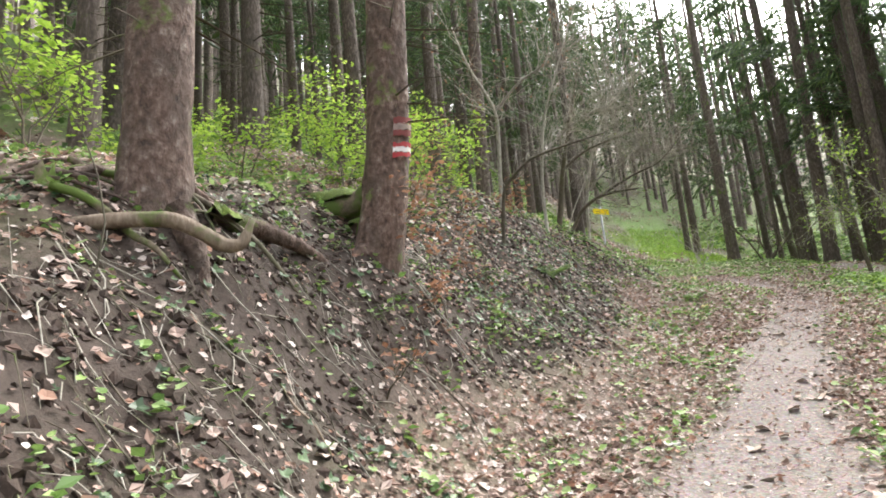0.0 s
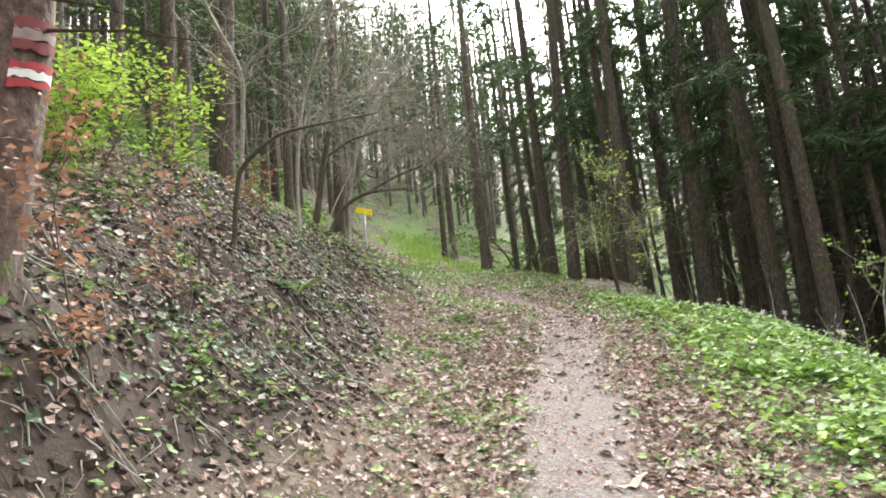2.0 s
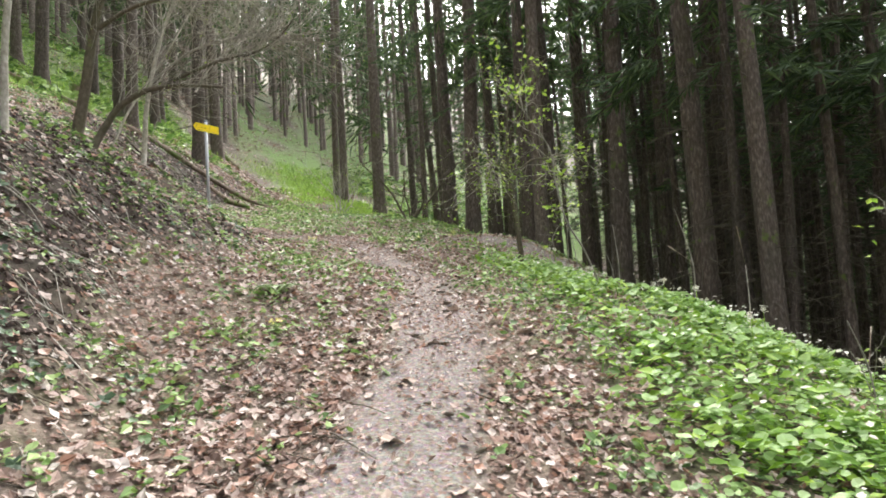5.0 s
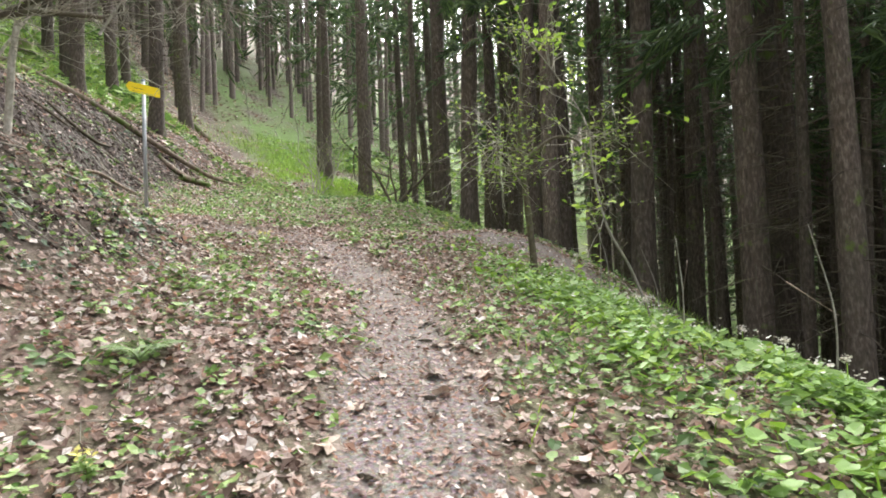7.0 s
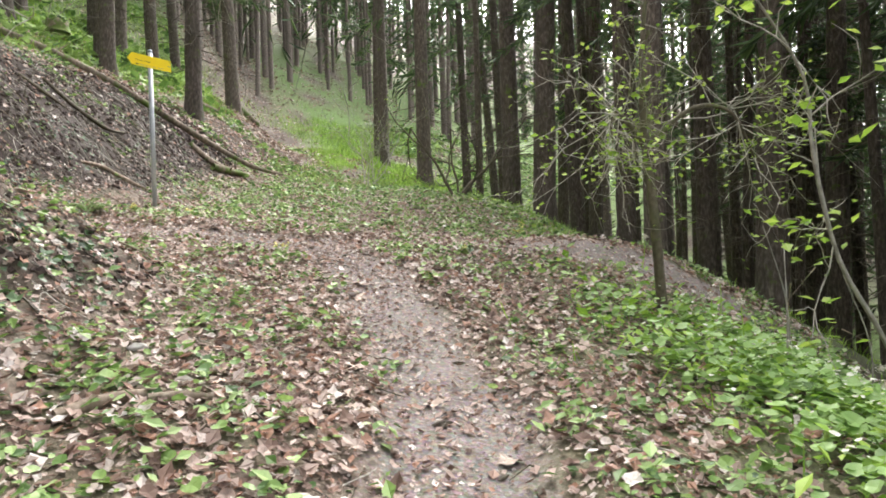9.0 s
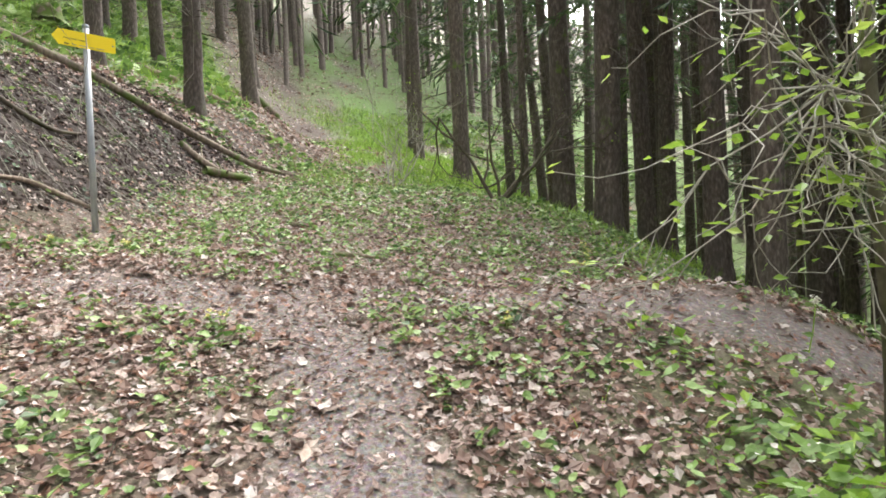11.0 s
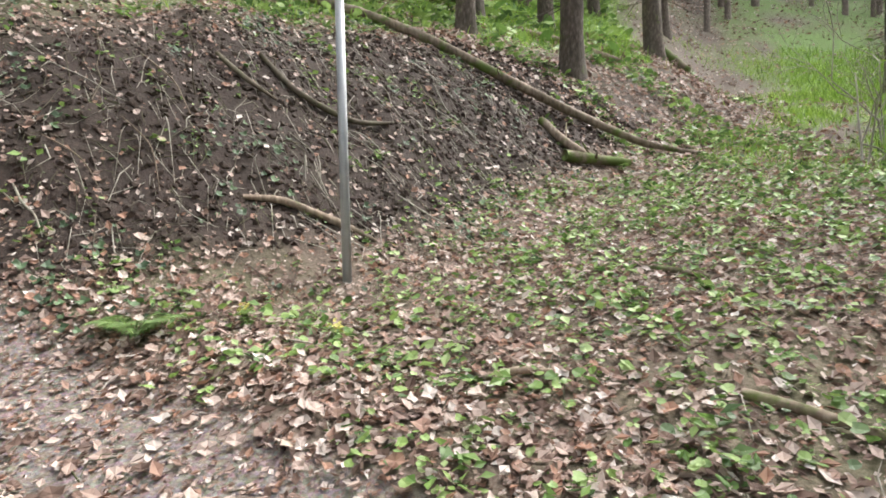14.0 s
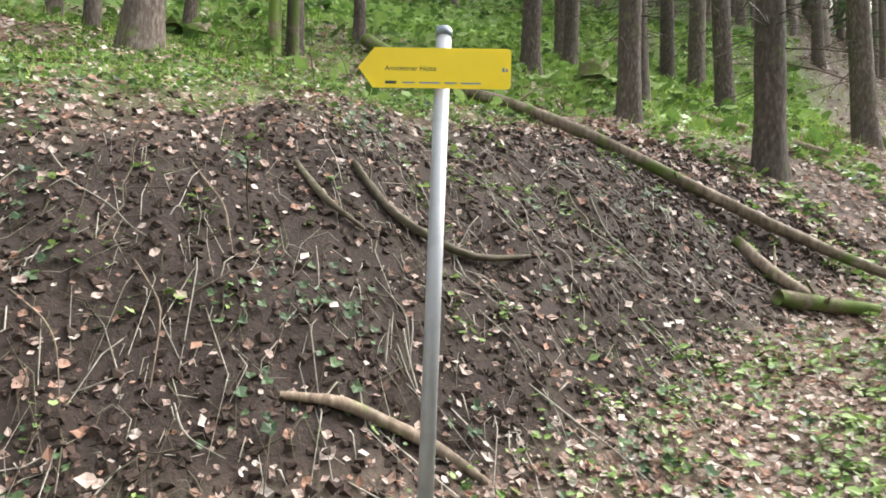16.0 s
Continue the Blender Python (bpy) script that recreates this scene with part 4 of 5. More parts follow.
# ---- saplings and shrubs ----
def grow(rng, st, tips, p, d, length, radius, depth, kids=3, wander=0.25, lift=0.1):
    n = 4
    pts, dirs = [np.array(p, float)], [np.array(d, float)]
    for _ in range(n):
        e = dirs[-1] + rng.normal(0, wander, 3) + np.array([0, 0, lift])
        e /= np.linalg.norm(e)
        pts.append(pts[-1] + e * length / n)
        dirs.append(e)
    st.add(pts, np.linspace(radius, radius * 0.45, n + 1), 5 if depth > 1 else 3)
    if depth <= 1:
        tips += [(pts[i], dirs[i]) for i in range(1, n + 1)]
    if depth > 0:
        for _ in range(kids):
            k = rng.randint(1, n + 1)
            e = dirs[k] + rng.normal(0, 0.75, 3)
            e /= np.linalg.norm(e)
            grow(rng, st, tips, pts[k], e, length * rng.uniform(0.45, 0.7), radius * (0.62 - 0.08 * k / n), depth - 1, kids, wander, lift)


def leaves_at(rng, tips, count, size, spread, flat=0.5, shape=LEAF, quads=LEAF_Q):
    pick = rng.randint(0, len(tips), count)
    P = np.array([tips[i][0] for i in pick]) + rng.normal(0, spread, (count, 3))
    return strewn("foliage", shape, quads, P, turned(rng, count, flat), rng.uniform(0.6, 1.25, count) * size)


def sapling(name, x, y, stems, label, category, seed, bark, leaf=None, count=0, size=0.06, spread=0.05, depth=3, kids=3, group="", flat=0.5, wander=0.25, lift=0.1):
    """stems: direction, length and radius of each main stem, from the ground up."""
    rng = np.random.RandomState(seed)
    t = thing(name, pose(x, y, float(lie(x, y)) - 0.05), label, category, group)
    tips_all = []
    for k, (d, length, radius) in enumerate(stems):
        st, tips, d = Sticks(), [], np.array(d, float)
        grow(rng, st, tips, (0.03 * k, 0.02 * k, 0), d / np.linalg.norm(d), length, radius, depth, kids, wander, lift)
        stem = linked("stem", st.mesh("stem"), bark, t)
        if depth == 2:
            stem["kind"] = "stuff"
        tips_all += tips
    if leaf:
        linked("foliage", leaves_at(rng, tips_all, count, size, spread, flat), leaf, t, "")["kind"] = "stuff"
    return t


def traced(name, lines, label, category, seed, bark, leaf=None, count=0, size=0.05, twigs=26, reach=0.8):
    """A sapling whose main limbs follow given lines; fine twigs grow from them."""
    rng = np.random.RandomState(seed)
    p0 = Vector(lines[0][0][0])
    t = thing(name, Matrix.Translation(p0), label, category)
    tips = []
    for pts, radii in lines:
        limb = stick_part("limb", [tuple(Vector(p) - p0) for p in pts], radii, bark, t, seed=seed, sides=7, lump=0.04)
        st = Sticks()
        for _ in range(twigs):
            u = rng.uniform(0.35, 1) * (len(pts) - 1)
            k = min(int(u), len(pts) - 2)
            a, b = np.array(pts[k]), np.array(pts[k + 1])
            p, d = a + (b - a) * (u - k) - np.array(p0), (b - a) / np.linalg.norm(b - a)
            d = d * 0.8 + rng.normal(0, 0.5, 3) + np.array([0, 0, 0.1])
            grow(rng, st, tips, p, d / np.linalg.norm(d), reach * rng.uniform(0.5, 1.3), 0.0055, 1, 4, 0.32, 0.02)
        linked("twig_spray", st.mesh("twig_spray"), TWIG, t, "fine pale grey twigs")["kind"] = "stuff"
    if leaf:
        linked("foliage", leaves_at(rng, tips, count, size, 0.04), leaf, t, "small unfolding green leaves")["kind"] = "stuff"
    return t


G = lambda x, y: float(lie(x, y)) - 0.05  # noqa: E731
traced("bare_sapling", [([(2.94, 13.4, G(2.94, 13.4)), (3.02, 13.45, 4.41), (3.21, 13.36, 4.73), (3.48, 13.21, 4.9), (3.85, 13.13, 4.97), (4.3, 13.06, 4.97)], [0.045, 0.042, 0.038, 0.033, 0.026, 0.015]),
                        ([(3.6, 13.2, 4.93), (3.95, 13.11, 5.12), (4.3, 13.01, 5.28), (4.67, 12.9, 5.37), (4.94, 12.86, 5.59), (5.08, 12.76, 5.79)], [0.025, 0.022, 0.02, 0.016, 0.012, 0.006])], "leafless bent sapling arching over the bank towards the sign", "sapling", 1, TWIG_DARK, FRESH, 60, 0.035, 30, 0.8)
traced("bare_sapling", [([(2.77, 13.9, G(2.77, 13.9)), (2.87, 13.83, 4.99), (2.98, 13.68, 5.76), (3.23, 13.43, 6.76), (3.5, 13.2, 7.8)], [0.07, 0.06, 0.05, 0.035, 0.02]),
                        ([(2.98, 13.7, 5.7), (3.4, 13.5, 6.0), (4.0, 13.3, 6.15), (4.7, 13.2, 6.3)], [0.03, 0.024, 0.018, 0.01])], "mossy-stemmed bare young tree with fine grey twigs", "young tree", 2, TWIG_DARK, FRESH, 70, 0.035, 34, 1.0)
traced("bare_sapling", [([(1.3, 9.36, G(1.3, 9.36)), (1.34, 9.27, 3.82), (1.39, 9.21, 4.09), (1.74, 9.05, 4.39), (2.24, 8.98, 4.5), (2.8, 8.9, 4.6)], [0.028, 0.026, 0.024, 0.02, 0.014, 0.007])], "thin bare sapling forking out from the bank", "sapling", 3, TWIG_DARK, None, 0, 0, 14, 0.6)
traced("bare_sapling", [([(1.45, 11.3, G(1.45, 11.3)), (1.48, 11.2, 4.9), (1.53, 11.12, 5.74), (1.5, 11.08, 6.1), (1.11, 11.09, 6.9), (0.9, 11.1, 7.7)], [0.04, 0.037, 0.033, 0.03, 0.02, 0.01]),
                        ([(1.5, 11.1, 6.0), (1.9, 10.9, 6.4), (2.38, 10.72, 6.6), (3.1, 10.6, 7.0)], [0.026, 0.022, 0.016, 0.008])], "pale forked bare young tree with spreading twigs", "young tree", 4, TWIG, COPPER, 260, 0.05, 26, 1.0)
traced("bare_sapling", [([(3.1, 15.0, G(3.1, 15.0)), (3.3, 15.1, 5.1), (3.8, 15.3, 6.0), (4.4, 15.4, 7.2), (4.8, 15.5, 8.2)], [0.019, 0.017, 0.015, 0.011, 0.007]),
                        ([(4.25, 15.3, 5.6), (4.5, 15.4, 6.1), (4.9, 15.5, 6.5), (5.2, 15.5, 6.7)], [0.018, 0.015, 0.01, 0.006])], "bare hazel stem with long pale twigs above the path bend", "sapling", 6, TWIG, FRESH, 90, 0.035, 50, 0.95)
traced("bare_sapling", [([(3.5, 14.5, G(3.5, 14.5)), (3.55, 14.5, 5.2), (3.8, 14.5, 6.3), (4.2, 14.5, 7.2), (4.8, 14.5, 7.9)], [0.035, 0.03, 0.024, 0.018, 0.01]),
                        ([(3.6, 14.5, 5.4), (4.1, 14.4, 5.9), (4.9, 14.3, 6.2), (5.6, 14.3, 6.2)], [0.02, 0.017, 0.012, 0.006])], "bare hazel with a tangle of pale twigs on the bank", "sapling", 16, TWIG, FRESH, 110, 0.035, 60, 1.5)
traced("bare_sapling", [([(2.3, 12.2, G(2.3, 12.2)), (2.3, 12.2, 5.0), (2.45, 12.1, 6.2), (2.9, 12.0, 7.4), (3.3, 11.9, 8.4)], [0.035, 0.03, 0.024, 0.018, 0.01]),
                        ([(2.35, 12.15, 5.5), (2.9, 12.0, 6.0), (3.6, 11.9, 6.3)], [0.02, 0.015, 0.007])], "slender bare young tree with upright grey twigs", "young tree", 18, TWIG, None, 0, 0, 56, 1.4)
traced("hazel_bush", [([(8.8, 13.7, G(8.8, 13.7)), (8.63, 13.57, 3.51), (8.57, 13.59, 4.22), (8.56, 13.59, 4.84), (8.64, 13.55, 5.6)], [0.045, 0.04, 0.034, 0.022, 0.01]),
                      ([(8.58, 13.58, 4.1), (8.3, 13.5, 4.35), (8.15, 13.45, 4.32), (8.12, 13.4, 4.1)], [0.022, 0.018, 0.013, 0.006]),
                      ([(8.58, 13.58, 4.15), (8.9, 13.4, 4.45), (9.2, 13.3, 4.4), (9.35, 13.25, 4.0)], [0.022, 0.018, 0.013, 0.006])], "small hazel tree with crooked grey branches and unfolding leaves", "shrub", 5, TWIG_DARK, FRESH, 1000, 0.055, 20, 0.75)
traced("leaning_sapling", [([(8.5, 11.55, G(8.5, 11.55)), (8.31, 11.65, 2.88), (8.1, 11.73, 3.24), (8.0, 11.77, 3.78), (8.0, 11.77, 4.13), (7.78, 11.85, 4.51), (7.5, 11.95, 4.9)], [0.013, 0.012, 0.011, 0.01, 0.008, 0.006, 0.004])], "thin pale leaning sapling with fresh green leaves", "sapling", 7, TWIG, FRESH, 220, 0.075, 14, 0.6)
sapling("hazel_bush", 8.3, 7.6, [((-0.2, 0.1, 1), 1.3, 0.02), ((0.3, 0.2, 1), 1.2, 0.016), ((-0.5, -0.2, 1), 1.1, 0.014)], "leafy green bush below the edge of the meadow", "shrub", 8, TWIG, FRESH, 420, 0.06, 0.05)
sapling("multi_stem_shrub", 10.36, 21.3, [((-0.45, 0.1, 1), 1.7, 0.035), ((0.1, 0.1, 1), 1.8, 0.04), ((0.55, 0, 1), 1.6, 0.035), ((-0.15, 0.3, 1), 1.5, 0.03), ((0.3, -0.2, 1), 1.4, 0.03)], "dark many-stemmed bare shrub at the edge of the grassy track", "shrub", 9, TWIG_DARK, FRESH, 160, 0.045, 0.05)
sapling("bare_shrub", 9.3, 24.2, [((-0.3, 0.1, 1), 1.5, 0.02), ((0.4, 0.1, 1), 1.4, 0.02), ((0, -0.3, 1), 1.3, 0.015)], "bare grey shrub with fine twigs beside the grassy track", "shrub", 10, TWIG, FRESH, 160, 0.04, 0.06)
sapling("bare_shrub", 10.2, 26.5, [((-0.3, 0.1, 1), 1.8, 0.02), ((0.4, 0.1, 1), 1.7, 0.02), ((0, -0.3, 1), 1.5, 0.015)], "bare grey shrub with fine twigs beside the grassy track", "shrub", 12, TWIG, FRESH, 160, 0.04, 0.06)
FRESH_SHRUBS = [(-2.3, 9.3, 1.9), (-0.9, 9.5, 1.8), (-0.35, 8.8, 1.3), (-1.5, 10.6, 2.2), (0.35, 10.6, 1.7), (-2.9, 5.8, 1.9), (-3.0, 8.2, 1.7), (0.0, 9.6, 1.5)]
for k, (x, y, h) in enumerate(FRESH_SHRUBS):
    sapling("green_sapling", x, y, [((0.25 * math.cos(k), 0.25 * math.sin(k), 1), h * 0.58, 0.014), ((-0.4 * math.cos(k), 0.3, 1), h * 0.52, 0.011), ((0.5, -0.4 * math.sin(k), 1), h * 0.5, 0.01)], "young beech sapling with bright fresh yellow-green leaves", "sapling", 40 + k, TWIG_DARK, FRESH, 820, 0.078, 0.1, 3, 3, "fresh green saplings", 0.3)
for k, (x, y, h, n) in enumerate([(0.57, 6.4, 1.25, 330), (0.95, 7.6, 1.0, 220), (1.6, 9.9, 1.0, 160), (1.0, 10.6, 1.9, 260), (0.15, 5.2, 0.6, 40)]):
    sapling("copper_beech_sapling", x, y, [((0.05, 0.05, 1), h * 0.75, 0.009)], "thin beech sapling still holding dry copper-brown leaves", "sapling", 60 + k, TWIG_DARK, COPPER, n, 0.065, 0.05, 2, 4, "copper-leaved saplings", 0.5)
rng = np.random.RandomState(77)
for k, (x, y, h) in enumerate([(-1.0, 3.65, 1.3), (0.75, 5.6, 0.9), (0.98, 8.3, 0.9), (3.3, 19.7, 0.8), (3.55, 20.5, 0.9), (2.9, 19.0, 0.9), (1.6, 22.6, 1.6), (4.0, 14.9, 0.9), (4.5, 16.2, 0.5), (5.0, 22.9, 0.7), (2.2, 21.4, 1.3)]):
    sapling("bare_seedling", x, y, [((rng.normal(0, 0.15), rng.normal(0, 0.15), 1), h * 0.7, 0.007)], "thin leafless seedling standing on the bank", "seedling", 80 + k, TWIG_DARK, None, 0, depth=2, kids=2, group="bare seedlings")
for k, (x, y) in enumerate([(0.03, 22.9), (0.2, 23.1)]):
    traced("young_tree", [([(x, y, G(x, y)), (x - 0.05, y, G(x, y) + 0.8), (x + 0.08 * k, y, G(x, y) + 2), (x + 0.2 * k, y, G(x, y) + 5)], [0.09 - 0.03 * k, 0.085 - 0.03 * k, 0.07 - 0.03 * k, 0.03])], "young tree with dark mossy bark at the top of the bank", "young tree", 90 + k, MOSSY, None, 0, 0, 10, 0.9)


# ---- plants of the ground ----
def butterbur(seed, leaves):
    rng = np.random.RandomState(seed)
    t = thing("butterbur_plant", pose(0, 0, 0), "clump of broad round fresh green butterbur leaves", "plant", "butterbur plants")
    for _ in range(leaves):
        a, h, s = rng.uniform(0, 6.28), rng.uniform(0.05, 0.18), rng.uniform(0.08, 0.17)
        top = np.array([math.cos(a) * h * 0.7, math.sin(a) * h * 0.7, h])
        n, rim = 12, []
        bm = bmesh.new()
        turn = Matrix.Translation(Vector(top)) @ Euler((rng.normal(0, 0.25), rng.normal(0, 0.25), a - 1.57)).to_matrix().to_4x4()
        mid = bm.verts.new(turn @ Vector((0, 0.25 * s, -0.02 * s)))
        for i in range(n + 1):
            b = 0.35 + (2 * math.pi - 0.7) * i / n
            r = 0.5 * s * (1 + 0.06 * math.cos(7 * b)) * (1.12 - 0.1 * abs(math.cos(b / 2)))
            rim.append(bm.verts.new(turn @ Vector((r * math.sin(b), 0.25 * s - r * math.cos(b), 0.05 * s * math.cos(3 * b) + 0.04 * s))))
        for i in range(n):
            bm.faces.new((mid, rim[i], rim[i + 1]))
        leaf = part("leaf", bm, BUTTERBUR, t)
        st = Sticks()
        st.add([(0, 0, -0.03), top * 0.5 + np.array([0, 0, 0.02]), top], [0.004, 0.0035, 0.003], 4)
        linked("stalk", st.mesh("stalk"), BUTTERBUR, leaf)
    return t


def crest_at(y):
    return float(np.interp(y, CREST_Y, CREST_X))


rng = np.random.RandomState(91)
kinds = [butterbur(300 + k, n) for k, n in enumerate((5, 6, 4, 7))]
spots = []
while len(spots) < 96:
    y = rng.uniform(4.5, 14)
    x = crest_at(y) + rng.uniform(-2.1, 0.6)
    if float(line_distance(np.array(x), np.array(y), WAY)) > 1.2:
        spots.append((x, y))
spots += [(8.2, 12.3), (4.2, 12.0), (3.9, 13.0), (4.5, 16.3), (4.6, 18.7), (4.2, 18.4), (5.4, 19.0), (3.9, 18.2), (6.0, 20.0), (7.2, 19.0), (6.6, 18.4), (7.8, 18.2), (7.5, 21)]
for k, (x, y) in enumerate(spots):
    m = pose(x, y, float(lie(x, y)), 0, 0, rng.uniform(0, 360)) @ Matrix.Diagonal((*([rng.uniform(0.4, 0.8)] * 3), 1))
    if k < 4:
        kinds[k].matrix_basis = m
    else:
        copy_thing(kinds[k % 4], m)


def seed_head(x, y, h, seed):
    rng = np.random.RandomState(seed)
    t = thing("seed_head_stalk", pose(x, y, float(lie(x, y)), rng.normal(0, 4), rng.normal(0, 4), 0), "pale fluffy seed head on a thin stalk at the meadow edge", "flower", "seed heads at the meadow edge")
    st = Sticks()
    st.add([(0, 0, -0.03), (0.01, 0, h * 0.5), (0, 0, h)], [0.005, 0.004, 0.003], 5)
    linked("stalk", st.mesh("stalk"), GRASS, t)
    n = 70
    d = rng.normal(size=(n, 3))
    d /= np.linalg.norm(d, axis=1, keepdims=True)
    linked("head", strewn("head", LEAF, LEAF_Q, np.array([0, 0, h + 0.02]) + d * rng.uniform(0.005, 0.035, (n, 1)), turned(rng, n, 1.2), rng.uniform(0.012, 0.022, n)), FLOWER, t, "pale fluffy head")
    return t


for k in range(16):
    y = 6.2 + 0.55 * k + rng.uniform(-0.2, 0.2)
    seed_head(crest_at(y) + rng.uniform(-0.5, 0.5), y, rng.uniform(0.24, 0.38), 500 + k)
for k in range(9):
    y = rng.uniform(5.5, 14)
    x, h = crest_at(y) + rng.uniform(-0.2, 0.8), rng.uniform(0.5, 1.1)
    z = float(lie(x, y))
    fallen("dry_stalk", [(x, y, z - 0.03), (x + rng.normal(0, 0.06), y, z + h * 0.5), (x + rng.normal(0, 0.15), y + 0.05, z + h)], [0.007, 0.006, 0.003], TWIG, "dry pale dead stalk standing at the meadow edge", "stalk", 520 + k, "dry stalks", 5, stubs=1)


def archangel(x, y, h, seed):
    """A leafy shoot with whorls of leaves and small yellow flowers."""
    rng = np.random.RandomState(seed)
    t = thing("yellow_flower_plant", pose(x, y, float(lie(x, y)), 0, 0, rng.uniform(0, 360)), "leafy green herb with small pale yellow flowers", "plant", "yellow-flowered herbs")
    for _ in range(3):
        lean, st = rng.normal(0, 0.25, 2) * h, Sticks()
        line = [np.array([0, 0, -0.02]), np.array([lean[0] * 0.5, lean[1] * 0.5, h * 0.5]), np.array([lean[0], lean[1], h * rng.uniform(0.75, 1.1)])]
        st.add(line, [0.003, 0.0025, 0.002], 4)
        stem = linked("stem", st.mesh("stem"), HERB, t)
        at = np.array([line[1] + (line[2] - line[1]) * u for u in rng.uniform(-0.6, 1, 12)])
        linked("foliage", strewn("foliage", LEAF, LEAF_Q, at, turned(rng, 12, 0.35), rng.uniform(0.035, 0.065, 12)), HERB, stem)
        top = np.array([line[2] + rng.normal(0, 0.014, 3) for _ in range(7)])
        linked("flower", strewn("flower", ROUND, ROUND_Q, top, turned(rng, 7, 0.8), rng.uniform(0.016, 0.026, 7)), PETAL, stem, "small pale yellow flowers")
    return t


for k, (x, y, h) in enumerate([(9.5, 17.2, 0.2), (9.85, 17.75, 0.2), (6.15, 16.0, 0.12), (7.75, 15.25, 0.12), (4.2, 10.3, 0.12), (9.3, 16.9, 0.14), (4.7, 18.3, 0.1), (5.3, 18.2, 0.09)]):
    archangel(x, y, h, 700 + k)


def fern(x, y, reach, seed):
    rng = np.random.RandomState(seed)
    t = thing("fern", pose(x, y, float(lie(x, y))), "dark green fern with arching fronds on the bank", "fern", "ferns")
    for k in range(8):
        a = 0.785 * k + rng.normal(0, 0.2)
        u = np.linspace(0, 1, 18)
        r, z = reach * u * rng.uniform(0.75, 1.05), reach * (1.2 * u - 0.85 * u * u)
        line = np.stack([r * math.cos(a), r * math.sin(a), z], 1)
        st = Sticks()
        st.add(line[::3], np.linspace(0.004, 0.0015, 6), 4)
        frond = linked("frond", st.mesh("frond"), HERB, t)
        side, ahead, P, A, S = np.array([-math.sin(a), math.cos(a), 0]), np.array([math.cos(a), math.sin(a), 0]), [], [], []
        for i in range(2, 18):
            for w in (-1, 1):
                d = side * w + ahead * 0.35 + np.array([0, 0, -0.15])
                d /= np.linalg.norm(d)
                up = np.array([0, 0, 1.0]) - d * d[2]
                up /= np.linalg.norm(up)
                P.append(line[i])
                A.append(np.stack([np.cross(d, up), d, up], 1))
                S.append(reach * 0.36 * math.sin(math.pi * (0.12 + 0.86 * i / 18)) + 0.01)
        linked("leaflet", strewn("leaflet", PINNA, LEAF_Q, np.array(P), np.array(A), np.array(S)), FERN, frond)["kind"] = "stuff"
    return t


for k, (x, y, r) in enumerate([(1.87, 9.14, 0.34), (4.42, 11.28, 0.22), (4.24, 17.98, 0.26)]):
    fern(x, y, r, 720 + k)


def cone_mesh(rng):
    v, n, rows = [], 8, 7
    for i in range(rows):
        s = i / (rows - 1)
        for j in range(n):
            a = 2 * math.pi * (j + 0.5 * (i % 2)) / n
            r = 0.014 * math.sin(math.pi * (0.1 + 0.86 * s)) * (1.15 if j % 2 else 0.85)
            v.append((0.11 * (s - 0.5), r * math.cos(a), 0.012 + r * math.sin(a)))
    q = [(i * n + j, i * n + (j + 1) % n, (i + 1) * n + (j + 1) % n, (i + 1) * n + j) for i in range(rows - 1) for j in range(n)]
    return array_mesh("spruce_cone", v, q)


cone = cone_mesh(rng)
cone.materials.append(TWIG_DARK)
CONES = [(6.93, 15.82), (6.75, 15.86)]
while len(CONES) < 46:
    k = rng.randint(2, 11)
    u = rng.rand()
    x, y = WAY[k] * (1 - u) + WAY[k + 1] * u + rng.normal(0, 0.35, 2)
    CONES.append((x, y))
for x, y in CONES:
    ob = new("spruce_cone", cone)
    ob.matrix_basis = pose(x, y, float(lie(x, y)), rng.uniform(-8, 8), rng.uniform(-8, 8), rng.uniform(0, 360)) @ Matrix.Diagonal((*([rng.uniform(0.6, 1.0)] * 3), 1))
    tagged(ob, "dark brown spruce cone lying on the path", "cone", "spruce cones")


def stone(x, y, size, seed):
    rng = np.random.RandomState(seed)
    bm = bmesh.new()
    bmesh.ops.create_icosphere(bm, subdivisions=2, radius=size)
    for v in bm.verts:
        v.co *= 1 + 0.16 * rng.normal()
        v.co.z *= 0.5
    ob = part("stone", bm, STONE, None)
    ob.matrix_basis = pose(x, y, float(lie(x, y)) + size * 0.15, 0, 0, rng.uniform(0, 360))
    return tagged(ob, "small pale limestone lying among leaves", "stone", "pale stones")


for k, (x, y) in enumerate([(5.32, 11.6), (5.05, 11.45), (8.42, 16.06), (5.0, 13.2), (6.1, 14.6), (2.1, 5.6), (2.5, 7.4), (6.9, 17.3)]):
    stone(x, y, rng.uniform(0.03, 0.055), 600 + k)


def lobed_leaf():
    bm = bmesh.new()
    n = 15
    mid = bm.verts.new((0, 0, 0))
    rim = []
    for i in range(n):
        a = 2 * math.pi * i / n
        r = 0.075 * (1 + 0.32 * math.cos(5 * a)) * (1 - 0.2 * math.cos(a))
        rim.append(bm.verts.new((r * math.sin(a), r * math.cos(a), 0.02 * math.cos(2 * a) + 0.01 * (i % 2))))
    for i in range(n):
        bm.faces.new((mid, rim[i], rim[(i + 1) % n]))
    me = bpy.data.meshes.new("fallen_leaf")
    bm.to_mesh(me)
    bm.free()
    me.materials.append(PALELEAF)
    return me


